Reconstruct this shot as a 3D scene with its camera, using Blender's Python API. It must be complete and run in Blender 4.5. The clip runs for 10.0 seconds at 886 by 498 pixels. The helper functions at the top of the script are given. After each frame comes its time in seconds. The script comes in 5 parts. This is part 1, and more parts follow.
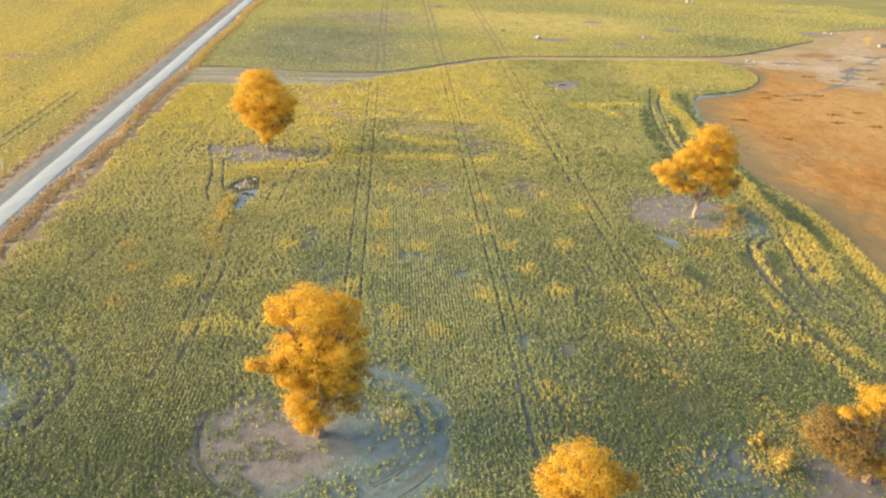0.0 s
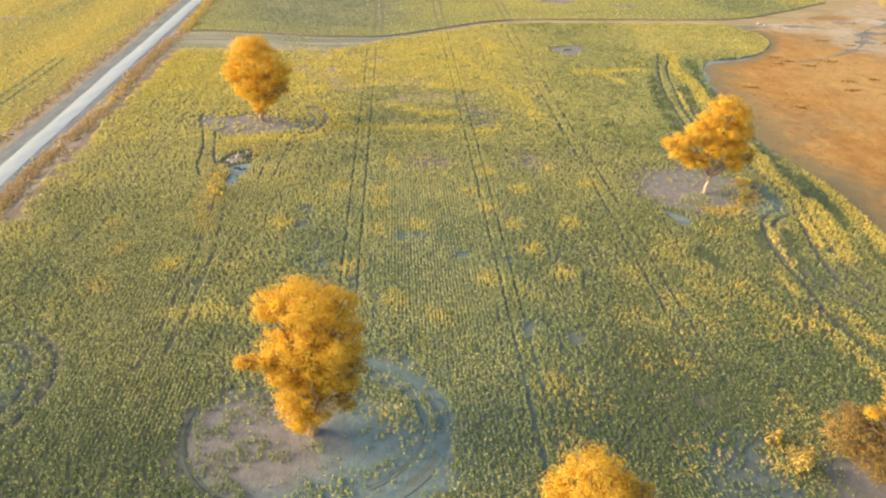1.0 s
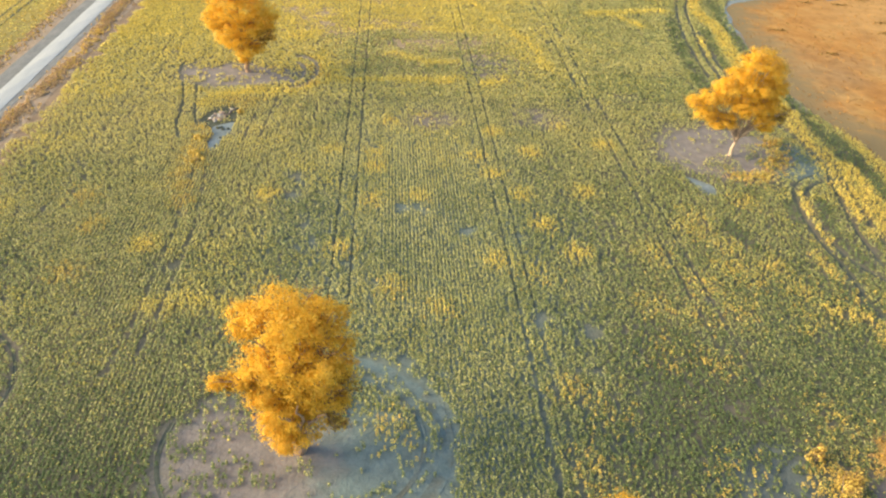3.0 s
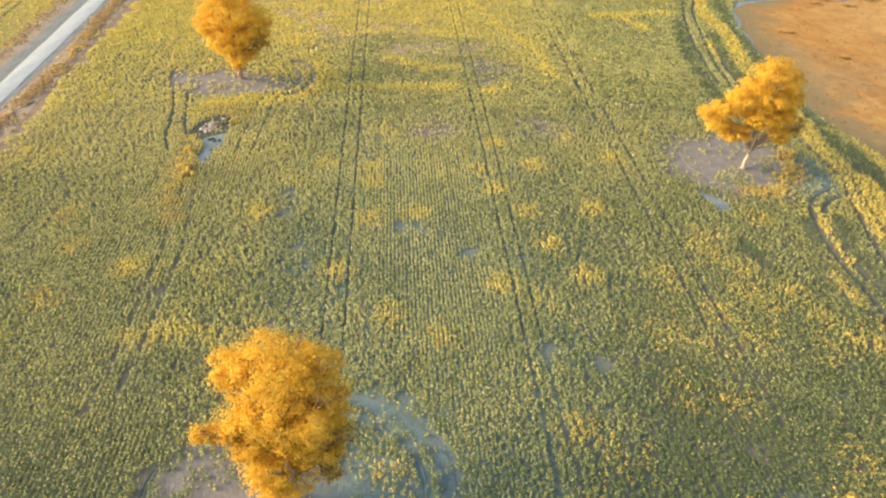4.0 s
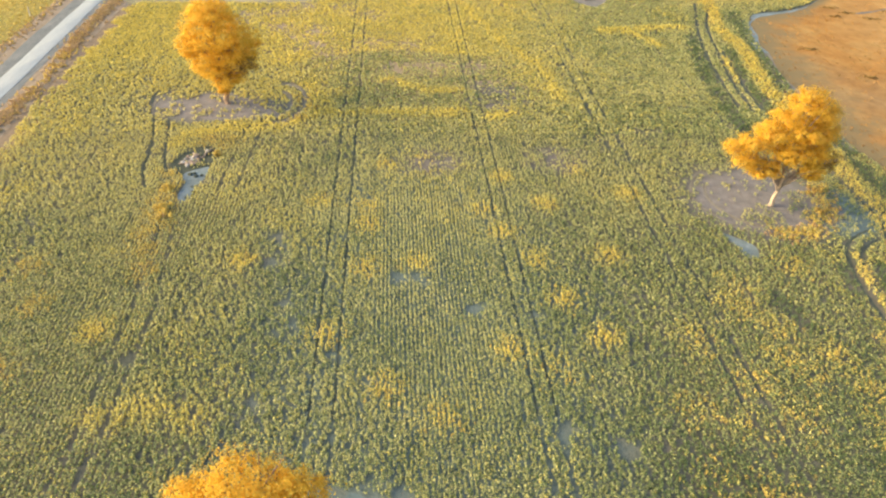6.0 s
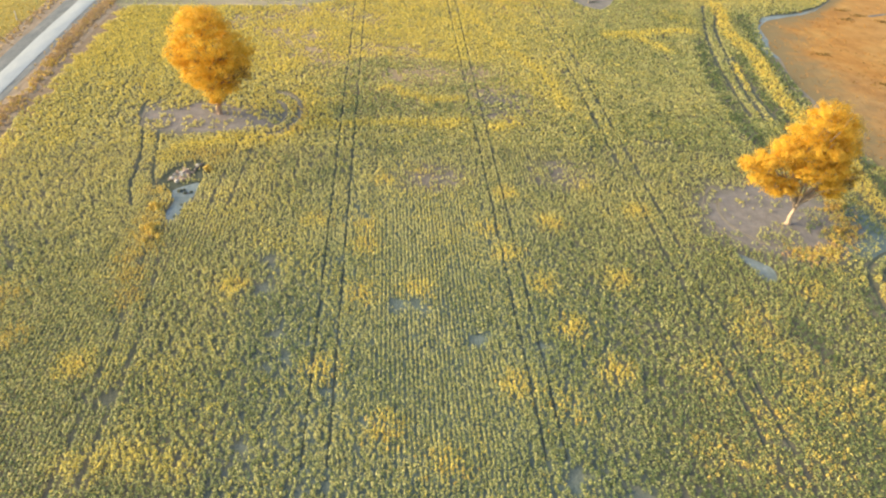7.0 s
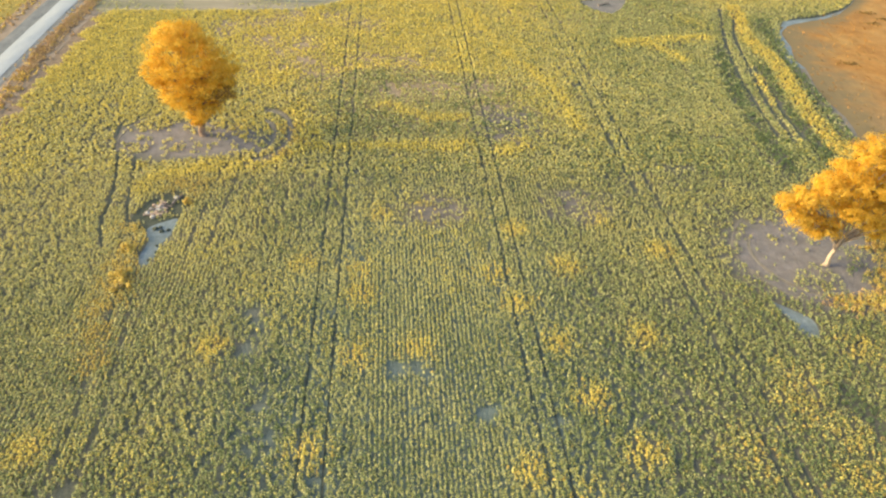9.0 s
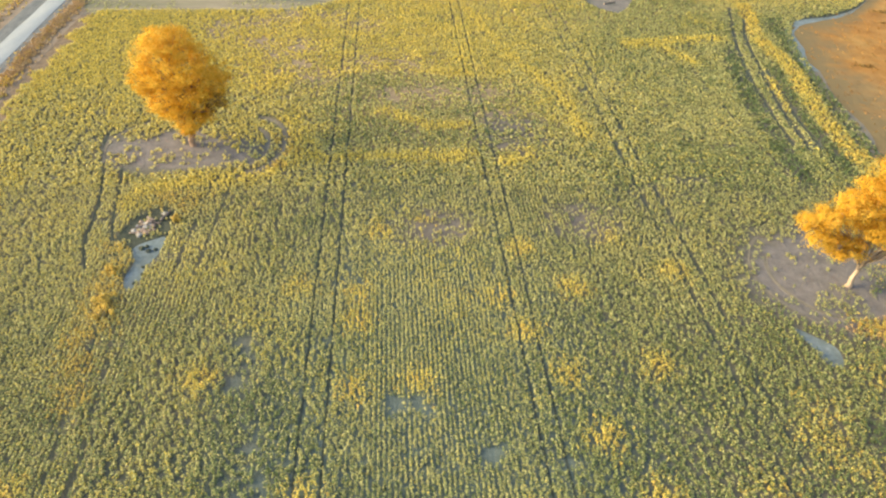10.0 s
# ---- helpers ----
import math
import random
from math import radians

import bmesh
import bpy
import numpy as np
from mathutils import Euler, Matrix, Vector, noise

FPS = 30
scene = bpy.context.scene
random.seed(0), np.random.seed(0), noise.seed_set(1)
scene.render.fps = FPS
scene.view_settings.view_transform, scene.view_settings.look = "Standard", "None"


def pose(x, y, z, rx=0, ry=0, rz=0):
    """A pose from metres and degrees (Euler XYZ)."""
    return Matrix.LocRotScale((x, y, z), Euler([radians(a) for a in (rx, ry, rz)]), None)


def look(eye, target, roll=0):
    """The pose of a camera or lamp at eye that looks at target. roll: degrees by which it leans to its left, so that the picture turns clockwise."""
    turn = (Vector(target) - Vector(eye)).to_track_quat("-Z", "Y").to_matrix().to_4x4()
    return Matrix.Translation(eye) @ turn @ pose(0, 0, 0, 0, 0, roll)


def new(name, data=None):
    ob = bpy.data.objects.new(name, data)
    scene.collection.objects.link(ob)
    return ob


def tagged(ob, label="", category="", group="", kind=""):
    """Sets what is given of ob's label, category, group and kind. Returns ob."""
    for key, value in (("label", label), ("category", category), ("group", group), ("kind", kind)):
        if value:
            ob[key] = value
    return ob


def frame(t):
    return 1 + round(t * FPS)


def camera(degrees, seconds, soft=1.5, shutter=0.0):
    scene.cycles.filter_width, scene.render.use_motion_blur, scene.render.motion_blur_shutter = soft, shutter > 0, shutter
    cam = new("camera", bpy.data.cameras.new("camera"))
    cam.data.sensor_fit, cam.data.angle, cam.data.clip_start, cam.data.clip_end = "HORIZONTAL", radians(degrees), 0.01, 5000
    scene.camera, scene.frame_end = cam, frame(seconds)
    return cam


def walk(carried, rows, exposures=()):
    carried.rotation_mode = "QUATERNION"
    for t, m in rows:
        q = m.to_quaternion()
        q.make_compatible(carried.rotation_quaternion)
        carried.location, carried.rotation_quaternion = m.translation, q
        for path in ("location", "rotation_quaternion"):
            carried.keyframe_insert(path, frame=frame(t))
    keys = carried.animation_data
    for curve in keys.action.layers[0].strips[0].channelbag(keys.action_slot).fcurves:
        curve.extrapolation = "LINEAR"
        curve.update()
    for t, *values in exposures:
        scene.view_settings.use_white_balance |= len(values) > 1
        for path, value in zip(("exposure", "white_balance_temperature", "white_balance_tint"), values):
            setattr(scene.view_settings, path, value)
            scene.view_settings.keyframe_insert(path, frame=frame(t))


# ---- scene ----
cam = camera(62.8, 10.0, soft=2.2)
METRES, EYE, TILT, LEAN, TURN = 45.22, 42.0, 0.0, 0.0, -4.5
ROWS = [
    (0.0, 0.0, 0.0, 0.0, 1.08, -26.65, -2.15),
    (0.5, -0.0016, 0.0467, 0.0005, 1.08, -28.06, -2.13),
    (1.0, -0.0032, 0.0978, 0.0004, 1.09, -29.6, -2.12),
    (1.5, -0.0051, 0.1454, 0.0007, 1.08, -31.03, -2.11),
    (2.0, -0.0069, 0.1966, 0.0009, 1.09, -32.56, -2.08),
    (3.5, -0.0139, 0.3449, 0.0026, 1.08, -35.26, -2.07),
    (4.0, -0.0165, 0.3966, 0.0032, 1.05, -35.27, -2.06),
    (4.5, -0.0185, 0.4444, 0.0035, 1.05, -35.27, -2.05),
    (5.0, -0.0206, 0.4957, 0.0042, 1.03, -35.28, -2.05),
    (5.5, -0.0228, 0.5435, 0.0046, 1.01, -35.29, -2.04),
    (7.0, -0.0315, 0.6937, 0.0055, 0.94, -35.7, -2.04),
    (7.5, -0.034, 0.7424, 0.0065, 0.93, -35.94, -2.02),
    (8.0, -0.037, 0.7956, 0.0076, 0.91, -36.2, -2.03),
    (8.5, -0.0396, 0.8446, 0.0083, 0.9, -36.42, -2.02),
    (9.0, -0.0429, 0.898, 0.0088, 0.88, -36.66, -2.02),
    (9.5, -0.0458, 0.9461, 0.009, 0.86, -36.88, -2.01),
    (10.0, -0.0488, 0.9987, 0.0091, 0.84, -37.35, -2.0),
]
EXPOSURE = 1.15
walk(cam, [(t, pose(0, 0, EYE, TILT, LEAN, TURN) @ pose(METRES * x, METRES * y, METRES * z, 90 + pitch, roll, yaw)) for t, x, y, z, yaw, pitch, roll in ROWS],
     exposures=[(0.0, EXPOSURE - 0.04, 6620, 10), (2.0, EXPOSURE + 0.01, 6620, 10), (4.0, EXPOSURE + 0.07, 6610, 10), (5.5, EXPOSURE + 0.05, 6600, 10), (7.5, EXPOSURE - 0.01, 6490, 8.5), (10.0, EXPOSURE - 0.09, 6460, 7.5)])

# ---- light: a low evening sun from the west, clear sky ----
SUN_HEIGHT = 20.0
SUN_FROM = Vector((-1.0, 0.06, math.tan(radians(SUN_HEIGHT)))).normalized()
world = bpy.data.worlds.new("world")
scene.world = world
world.use_nodes = True
wn = world.node_tree.nodes
sky = wn.new("ShaderNodeTexSky")
sky.sky_type, sky.sun_disc = "NISHITA", False
sky.sun_elevation, sky.sun_rotation = radians(SUN_HEIGHT), radians(-93)
sky.air_density, sky.dust_density = 1.0, 1.5
wn["Background"].inputs["Strength"].default_value = 0.145
world.node_tree.links.new(sky.outputs[0], wn["Background"].inputs["Color"])
sun_data = bpy.data.lights.new("sun", "SUN")
sun_data.energy, sun_data.angle, sun_data.color = 3.5, radians(40.0), (1.0, 0.775, 0.43)
sun = new("sun", sun_data)
sun.matrix_world = look(SUN_FROM * 300, (0, 0, 0))


# ---- materials ----
def material(name, stops, scale, rough=0.9, bump=0.0, bump_scale=None, fine=None, island=0.0, translucent=0.0, stretch=(1, 1, 1), big=None):
    """stops: colours along a noise; fine: strength of a finer grain on top; island: how far each leaf's value varies;
    big: (scale, colour, strength) of a broad stain."""
    m = bpy.data.materials.new(name)
    m.use_nodes = True
    nt = m.node_tree
    nodes, link = nt.nodes, nt.links.new
    bsdf = nodes["Principled BSDF"]
    bsdf.inputs["Roughness"].default_value = rough
    bsdf.inputs["Specular IOR Level"].default_value = 0.15
    geo = nodes.new("ShaderNodeNewGeometry")
    mapping = nodes.new("ShaderNodeMapping")
    mapping.inputs["Scale"].default_value = stretch
    link(geo.outputs["Position"], mapping.inputs["Vector"])

    def noise_at(s, detail=4.0):
        n = nodes.new("ShaderNodeTexNoise")
        n.inputs["Scale"].default_value, n.inputs["Detail"].default_value, n.inputs["Roughness"].default_value = s, detail, 0.62
        link(mapping.outputs[0], n.inputs["Vector"])
        return n.outputs["Fac"]

    ramp = nodes.new("ShaderNodeValToRGB")
    el = ramp.color_ramp.elements
    while len(el) < len(stops):
        el.new(0.5)
    for i, c in enumerate(stops):
        el[i].position = 0.3 + 0.4 * i / max(1, len(stops) - 1)
        el[i].color = (*c, 1)
    link(noise_at(scale), ramp.inputs["Fac"])
    colour = ramp.outputs["Color"]

    def scaled(value_socket, low, high, colour):
        r = nodes.new("ShaderNodeMapRange")
        r.inputs["To Min"].default_value, r.inputs["To Max"].default_value = low, high
        link(value_socket, r.inputs["Value"])
        mix = nodes.new("ShaderNodeMix")
        mix.data_type, mix.blend_type = "RGBA", "MULTIPLY"
        mix.inputs["Factor"].default_value = 1.0
        link(colour, mix.inputs[6])
        link(r.outputs[0], mix.inputs[7])
        return mix.outputs[2]

    if big:
        r = nodes.new("ShaderNodeMapRange")
        r.inputs["From Min"].default_value, r.inputs["From Max"].default_value = 0.42, 0.62
        r.inputs["To Max"].default_value = big[2]
        link(noise_at(big[0], 3.0), r.inputs["Value"])
        mix = nodes.new("ShaderNodeMix")
        mix.data_type = "RGBA"
        link(r.outputs[0], mix.inputs["Factor"])
        link(colour, mix.inputs[6])
        mix.inputs[7].default_value = (*big[1], 1)
        colour = mix.outputs[2]
    if fine:
        colour = scaled(noise_at(fine[0], 2.0), 1 - fine[1], 1 + fine[1], colour)
    if island:
        colour = scaled(geo.outputs["Random Per Island"], 1 - island, 1 + island, colour)
    link(colour, bsdf.inputs["Base Color"])
    if bump:
        b = nodes.new("ShaderNodeBump")
        b.inputs["Strength"].default_value, b.inputs["Distance"].default_value = 1.0, bump
        link(noise_at(bump_scale or scale * 4), b.inputs["Height"])
        link(b.outputs[0], bsdf.inputs["Normal"])
    if translucent:
        tr = nodes.new("ShaderNodeBsdfTranslucent")
        link(colour, tr.inputs["Color"])
        mix = nodes.new("ShaderNodeMixShader")
        mix.inputs[0].default_value = translucent
        link(bsdf.outputs[0], mix.inputs[1])
        link(tr.outputs[0], mix.inputs[2])
        link(mix.outputs[0], nodes["Material Output"].inputs["Surface"])
    return m


M_SOIL = material("grey_soil", [(0.18, 0.165, 0.145), (0.24, 0.215, 0.185), (0.295, 0.26, 0.22)], 0.35, bump=0.12, bump_scale=1.6, fine=(5, 0.3), big=(0.22, (0.155, 0.165, 0.13), 0.7))
M_UNDER = material("weedy_crop_floor", [(0.12, 0.12, 0.08), (0.165, 0.148, 0.10), (0.22, 0.18, 0.125)], 0.5, bump=0.1, bump_scale=3, fine=(4, 0.3), big=(0.07, (0.285, 0.215, 0.135), 0.7))
# compacted rut soil, its colour darkened for the shade between crop walls
M_RUT = material("shade_darkened_rut_soil", [(0.08, 0.095, 0.075), (0.115, 0.128, 0.10)], 0.8, bump=0.04, bump_scale=4, fine=(5, 0.3))
M_RING = material("grey_ring_rut", [(0.115, 0.168, 0.168), (0.16, 0.212, 0.21)], 0.6, bump=0.04, bump_scale=4, fine=(4, 0.35), big=(0.35, (0.15, 0.15, 0.11), 0.8))
M_WET = material("wet_grey_soil", [(0.185, 0.235, 0.24), (0.28, 0.325, 0.325)], 0.9, rough=0.6, bump=0.05, bump_scale=2, fine=(3, 0.35), big=(0.25, (0.13, 0.155, 0.14), 0.6))
def stained(m, stains, rim_scale=0.5, grain_scale=0.9):
    """Broad worn stains on a ground material. stains: tone, centre and half axes, softness of the rim."""
    nodes, link = m.node_tree.nodes, m.node_tree.links.new
    base = nodes["Principled BSDF"].inputs["Base Color"]
    colour = base.links[0].from_socket
    geo = nodes.new("ShaderNodeNewGeometry")

    def noise_at(s, detail):
        n = nodes.new("ShaderNodeTexNoise")
        n.inputs["Scale"].default_value, n.inputs["Detail"].default_value, n.inputs["Roughness"].default_value = s, detail, 0.6
        link(geo.outputs["Position"], n.inputs["Vector"])
        return n.outputs["Fac"]

    rim, grain = noise_at(rim_scale, 5.0), noise_at(grain_scale, 6.0)
    for tone, (cx, cy, a, b), soft in stains:
        place = nodes.new("ShaderNodeMapping")
        place.inputs["Location"].default_value = (-cx / a, -cy / b, 0)
        place.inputs["Scale"].default_value = (1 / a, 1 / b, 0)
        link(geo.outputs["Position"], place.inputs["Vector"])
        reach = nodes.new("ShaderNodeVectorMath")
        reach.operation = "LENGTH"
        link(place.outputs[0], reach.inputs[0])
        worn = nodes.new("ShaderNodeMath")
        worn.operation = "MULTIPLY_ADD"
        worn.inputs[1].default_value = 0.9
        link(rim, worn.inputs[0])
        link(reach.outputs["Value"], worn.inputs[2])
        fade = nodes.new("ShaderNodeMapRange")
        fade.interpolation_type = "SMOOTHSTEP"
        for key, value in (("From Min", 1.45 - soft), ("From Max", 1.45 + soft), ("To Min", 1.0), ("To Max", 0.0)):
            fade.inputs[key].default_value = value
        link(worn.outputs[0], fade.inputs["Value"])
        ramp = nodes.new("ShaderNodeValToRGB")
        el = ramp.color_ramp.elements
        el[0].position, el[0].color = 0.32, (*(c * 0.8 for c in tone), 1)
        el[1].position, el[1].color = 0.68, (*(c * 1.18 for c in tone), 1)
        link(grain, ramp.inputs["Fac"])
        mix = nodes.new("ShaderNodeMix")
        mix.data_type = "RGBA"
        link(fade.outputs[0], mix.inputs["Factor"])
        link(colour, mix.inputs[6])
        link(ramp.outputs["Color"], mix.inputs[7])
        colour = mix.outputs[2]
    link(colour, base)
    return m


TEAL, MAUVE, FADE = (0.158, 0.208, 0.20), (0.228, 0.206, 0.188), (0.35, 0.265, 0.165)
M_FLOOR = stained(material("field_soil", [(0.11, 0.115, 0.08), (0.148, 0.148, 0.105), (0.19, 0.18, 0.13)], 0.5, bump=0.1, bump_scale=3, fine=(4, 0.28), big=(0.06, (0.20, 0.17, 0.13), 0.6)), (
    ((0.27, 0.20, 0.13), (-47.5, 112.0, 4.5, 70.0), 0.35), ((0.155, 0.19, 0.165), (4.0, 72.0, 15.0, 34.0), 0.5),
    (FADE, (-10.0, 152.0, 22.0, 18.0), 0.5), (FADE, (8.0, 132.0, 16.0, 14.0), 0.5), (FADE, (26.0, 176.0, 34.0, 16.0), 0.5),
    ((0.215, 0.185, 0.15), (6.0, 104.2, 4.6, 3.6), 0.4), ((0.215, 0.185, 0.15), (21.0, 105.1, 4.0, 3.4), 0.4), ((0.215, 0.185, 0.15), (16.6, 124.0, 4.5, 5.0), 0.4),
    # teal by the near and east trees: weedy soil with tree shade painted in
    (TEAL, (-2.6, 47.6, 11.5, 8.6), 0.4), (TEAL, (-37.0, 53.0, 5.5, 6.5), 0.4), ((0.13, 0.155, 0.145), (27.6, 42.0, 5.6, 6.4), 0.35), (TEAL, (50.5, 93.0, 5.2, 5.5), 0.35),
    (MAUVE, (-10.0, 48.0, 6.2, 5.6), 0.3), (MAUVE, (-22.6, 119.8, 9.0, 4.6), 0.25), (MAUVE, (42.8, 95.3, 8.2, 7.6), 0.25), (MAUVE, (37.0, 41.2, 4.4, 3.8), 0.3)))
M_DARKSOIL = material("dark_hollow_soil", [(0.06, 0.075, 0.055), (0.125, 0.13, 0.09)], 0.9, bump=0.1, bump_scale=3, fine=(5, 0.3))
M_ROAD = material("pale_gravel", [(0.38, 0.41, 0.41), (0.47, 0.49, 0.475)], 0.5, bump=0.015, bump_scale=8, fine=(6, 0.14), stretch=(1, 0.12, 1))
M_SHOULDER = material("grey_gravel", [(0.17, 0.18, 0.175), (0.26, 0.26, 0.24)], 0.6, bump=0.05, bump_scale=5, fine=(3, 0.25), stretch=(1, 0.3, 1))
M_VERGE = material("dry_verge", [(0.25, 0.185, 0.115), (0.37, 0.29, 0.205), (0.32, 0.225, 0.13)], 0.9, bump=0.08, bump_scale=4, fine=(3, 0.3), stretch=(1, 0.16, 1))
M_SAND = material("pale_sand", [(0.20, 0.185, 0.13), (0.35, 0.30, 0.21), (0.46, 0.385, 0.26)], 0.16, bump=0.06, bump_scale=1.5, fine=(1.4, 0.3), stretch=(0.3, 1.8, 1), big=(0.09, (0.22, 0.215, 0.13), 0.75))
M_TAN = material("tan_sand", [(0.27, 0.20, 0.10), (0.38, 0.28, 0.14), (0.45, 0.34, 0.19)], 0.2, bump=0.05, bump_scale=1.5, fine=(2, 0.25), stretch=(0.4, 1.6, 1))
CLAY, PALE = (0.43, 0.30, 0.165), (0.43, 0.325, 0.205)
M_PASTURE = stained(material("dry_pasture", [(0.31, 0.148, 0.041), (0.41, 0.205, 0.054), (0.45, 0.27, 0.088)], 0.14, bump=0.16, bump_scale=0.9, fine=(0.6, 0.4), big=(0.028, (0.32, 0.222, 0.11), 0.75), stretch=(1, 0.8, 1)), (
    (CLAY, (131.0, 214.0, 30.0, 24.0), 0.45), (CLAY, (158.0, 250.0, 30.0, 20.0), 0.4), (CLAY, (106.0, 203.0, 13.0, 7.0), 0.4), (PALE, (116.0, 200.0, 12.0, 6.0), 0.35),
    (PALE, (120.0, 183.0, 8.0, 9.0), 0.4), (PALE, (141.0, 229.0, 14.0, 10.0), 0.4), ((0.47, 0.37, 0.26), (108.0, 203.0, 7.0, 3.2), 0.35), ((0.47, 0.37, 0.26), (122.0, 196.0, 5.0, 4.5), 0.35), ((0.47, 0.37, 0.26), (140.0, 212.0, 8.0, 4.5), 0.4), ((0.33, 0.20, 0.085), (126.0, 216.0, 9.0, 4.0), 0.4), ((0.46, 0.265, 0.09), (104.0, 148.0, 17.0, 26.0), 0.6), (PALE, (66.5, 160.0, 3.0, 5.0), 0.35)), 0.16, 0.35)


def fringe_material():
    """Trodden olive dust beside the crop that gives way to dry pasture."""
    m = M_PASTURE.copy()
    m.name = "pasture_fringe"
    nodes, link = m.node_tree.nodes, m.node_tree.links.new
    base = nodes["Principled BSDF"].inputs["Base Color"]
    pasture = base.links[0].from_socket
    worn = nodes.new("ShaderNodeAttribute")
    worn.attribute_name = "trodden"
    geo = nodes.new("ShaderNodeNewGeometry")
    drift = nodes.new("ShaderNodeTexNoise")
    drift.inputs["Scale"].default_value, drift.inputs["Detail"].default_value = 0.35, 6.0
    link(geo.outputs["Position"], drift.inputs["Vector"])
    level = nodes.new("ShaderNodeMath")
    level.operation = "MULTIPLY_ADD"
    level.inputs[1].default_value = 0.9
    link(drift.outputs["Fac"], level.inputs[0])
    link(worn.outputs["Fac"], level.inputs[2])
    fade = nodes.new("ShaderNodeMapRange")
    fade.interpolation_type = "SMOOTHSTEP"
    fade.inputs["From Min"].default_value, fade.inputs["From Max"].default_value = 0.62, 1.25
    link(level.outputs[0], fade.inputs["Value"])
    mix = nodes.new("ShaderNodeMix")
    mix.data_type = "RGBA"
    link(fade.outputs[0], mix.inputs["Factor"])
    link(pasture, mix.inputs[6])
    mix.inputs[7].default_value = (0.24, 0.178, 0.086, 1)
    link(mix.outputs[2], base)
    return m


M_FRINGE = fringe_material()
M_LEFT = material("left_field_sheet", [(0.30, 0.23, 0.06), (0.42, 0.31, 0.065), (0.50, 0.34, 0.06)], 0.06, bump=0.2, bump_scale=0.8, fine=(0.9, 0.2), stretch=(1, 0.22, 1), big=(0.05, (0.26, 0.225, 0.08), 0.8))
M_FAR = stained(material("far_field_sheet", [(0.24, 0.215, 0.072), (0.32, 0.275, 0.075), (0.39, 0.325, 0.085)], 0.05, bump=0.2, bump_scale=0.8, fine=(0.9, 0.18), stretch=(0.5, 1, 1), big=(0.02, (0.19, 0.20, 0.09), 0.7)), (
    ((0.215, 0.205, 0.115), (-18.0, 214.0, 26.0, 30.0), 0.5), ((0.25, 0.215, 0.14), (-2.0, 262.0, 26.0, 14.0), 0.5), ((0.185, 0.19, 0.08), (110.0, 233.0, 17.0, 14.0), 0.4), ((0.45, 0.355, 0.12), (50.0, 262.0, 40.0, 22.0), 0.5)), 0.08, 0.2)
M_LEAF = material("crop_leaf", [(0.375, 0.395, 0.162), (0.475, 0.472, 0.196), (0.575, 0.54, 0.23)], 0.10, rough=0.7, island=0.36, translucent=0.35)
M_FLOWER = material("crop_flower", [(0.74, 0.61, 0.145), (0.84, 0.69, 0.165)], 0.2, rough=0.8, island=0.2, translucent=0.3)
# paler crop leaf; mixed in more thickly northward it paints distance haze
M_PALELEAF = material("pale_hazed_leaf", [(0.58, 0.542, 0.232), (0.675, 0.612, 0.262)], 0.15, rough=0.75, island=0.28, translucent=0.35)
M_WEED = material("golden_weed", [(0.65, 0.485, 0.12), (0.73, 0.545, 0.135)], 0.4, rough=0.8, island=0.3, translucent=0.25)
M_DARKLEAF = material("dark_green_leaf", [(0.148, 0.198, 0.08), (0.21, 0.262, 0.104)], 0.2, rough=0.6, island=0.35, translucent=0.3)
M_DUST = material("grey_dust", [(0.20, 0.185, 0.145), (0.28, 0.24, 0.18)], 0.4, bump=0.05, bump_scale=2, fine=(2, 0.25))
M_DRYGRASS = material("dry_grass_blade", [(0.50, 0.34, 0.16), (0.60, 0.45, 0.26)], 0.25, rough=0.8, island=0.3, translucent=0.2)
M_TREELEAF = material("golden_leaf", [(0.72, 0.45, 0.055), (0.82, 0.55, 0.075), (0.88, 0.64, 0.13)], 0.7, rough=0.7, island=0.18, translucent=0.55)
M_BROWNLEAF = material("brown_dry_or_shade_leaf", [(0.27, 0.18, 0.07), (0.38, 0.25, 0.085)], 0.6, rough=0.8, island=0.3, translucent=0.35)
M_BARK = material("pale_bark", [(0.34, 0.26, 0.19), (0.47, 0.37, 0.27)], 1.5, rough=0.8, bump=0.02, bump_scale=9, fine=(6, 0.25), stretch=(1, 1, 0.3))
M_REDBARK = material("reddish_bark", [(0.27, 0.175, 0.115), (0.38, 0.265, 0.18)], 1.5, rough=0.8, bump=0.02, bump_scale=9, fine=(6, 0.25), stretch=(1, 1, 0.3))
M_DEADWOOD = material("grey_dead_wood", [(0.20, 0.16, 0.13), (0.33, 0.27, 0.22)], 2.0, rough=0.8, bump=0.02, bump_scale=10, fine=(8, 0.25))
M_PAN = material("mauve_clay", [(0.20, 0.165, 0.145), (0.31, 0.255, 0.22)], 0.5, bump=0.06, bump_scale=2, fine=(2, 0.3))
M_DAMP = material("damp_grey_clay", [(0.13, 0.13, 0.115), (0.20, 0.185, 0.16), (0.27, 0.235, 0.19)], 0.4, rough=0.7, bump=0.06, bump_scale=2, fine=(2, 0.35))
M_RUBBLE = material("pinkish_rubble", [(0.36, 0.25, 0.18), (0.48, 0.36, 0.27)], 1.6, rough=0.9, bump=0.03, bump_scale=6, fine=(7, 0.25))
M_STONE = material("pale_stone", [(0.34, 0.32, 0.28), (0.48, 0.45, 0.40)], 1.6, rough=0.85, bump=0.03, bump_scale=6, fine=(7, 0.25))
M_PAINT = material("white_post_paint", [(0.72, 0.70, 0.64), (0.80, 0.78, 0.72)], 3.0, rough=0.6, fine=(9, 0.1))

rng = np.random.default_rng(7)


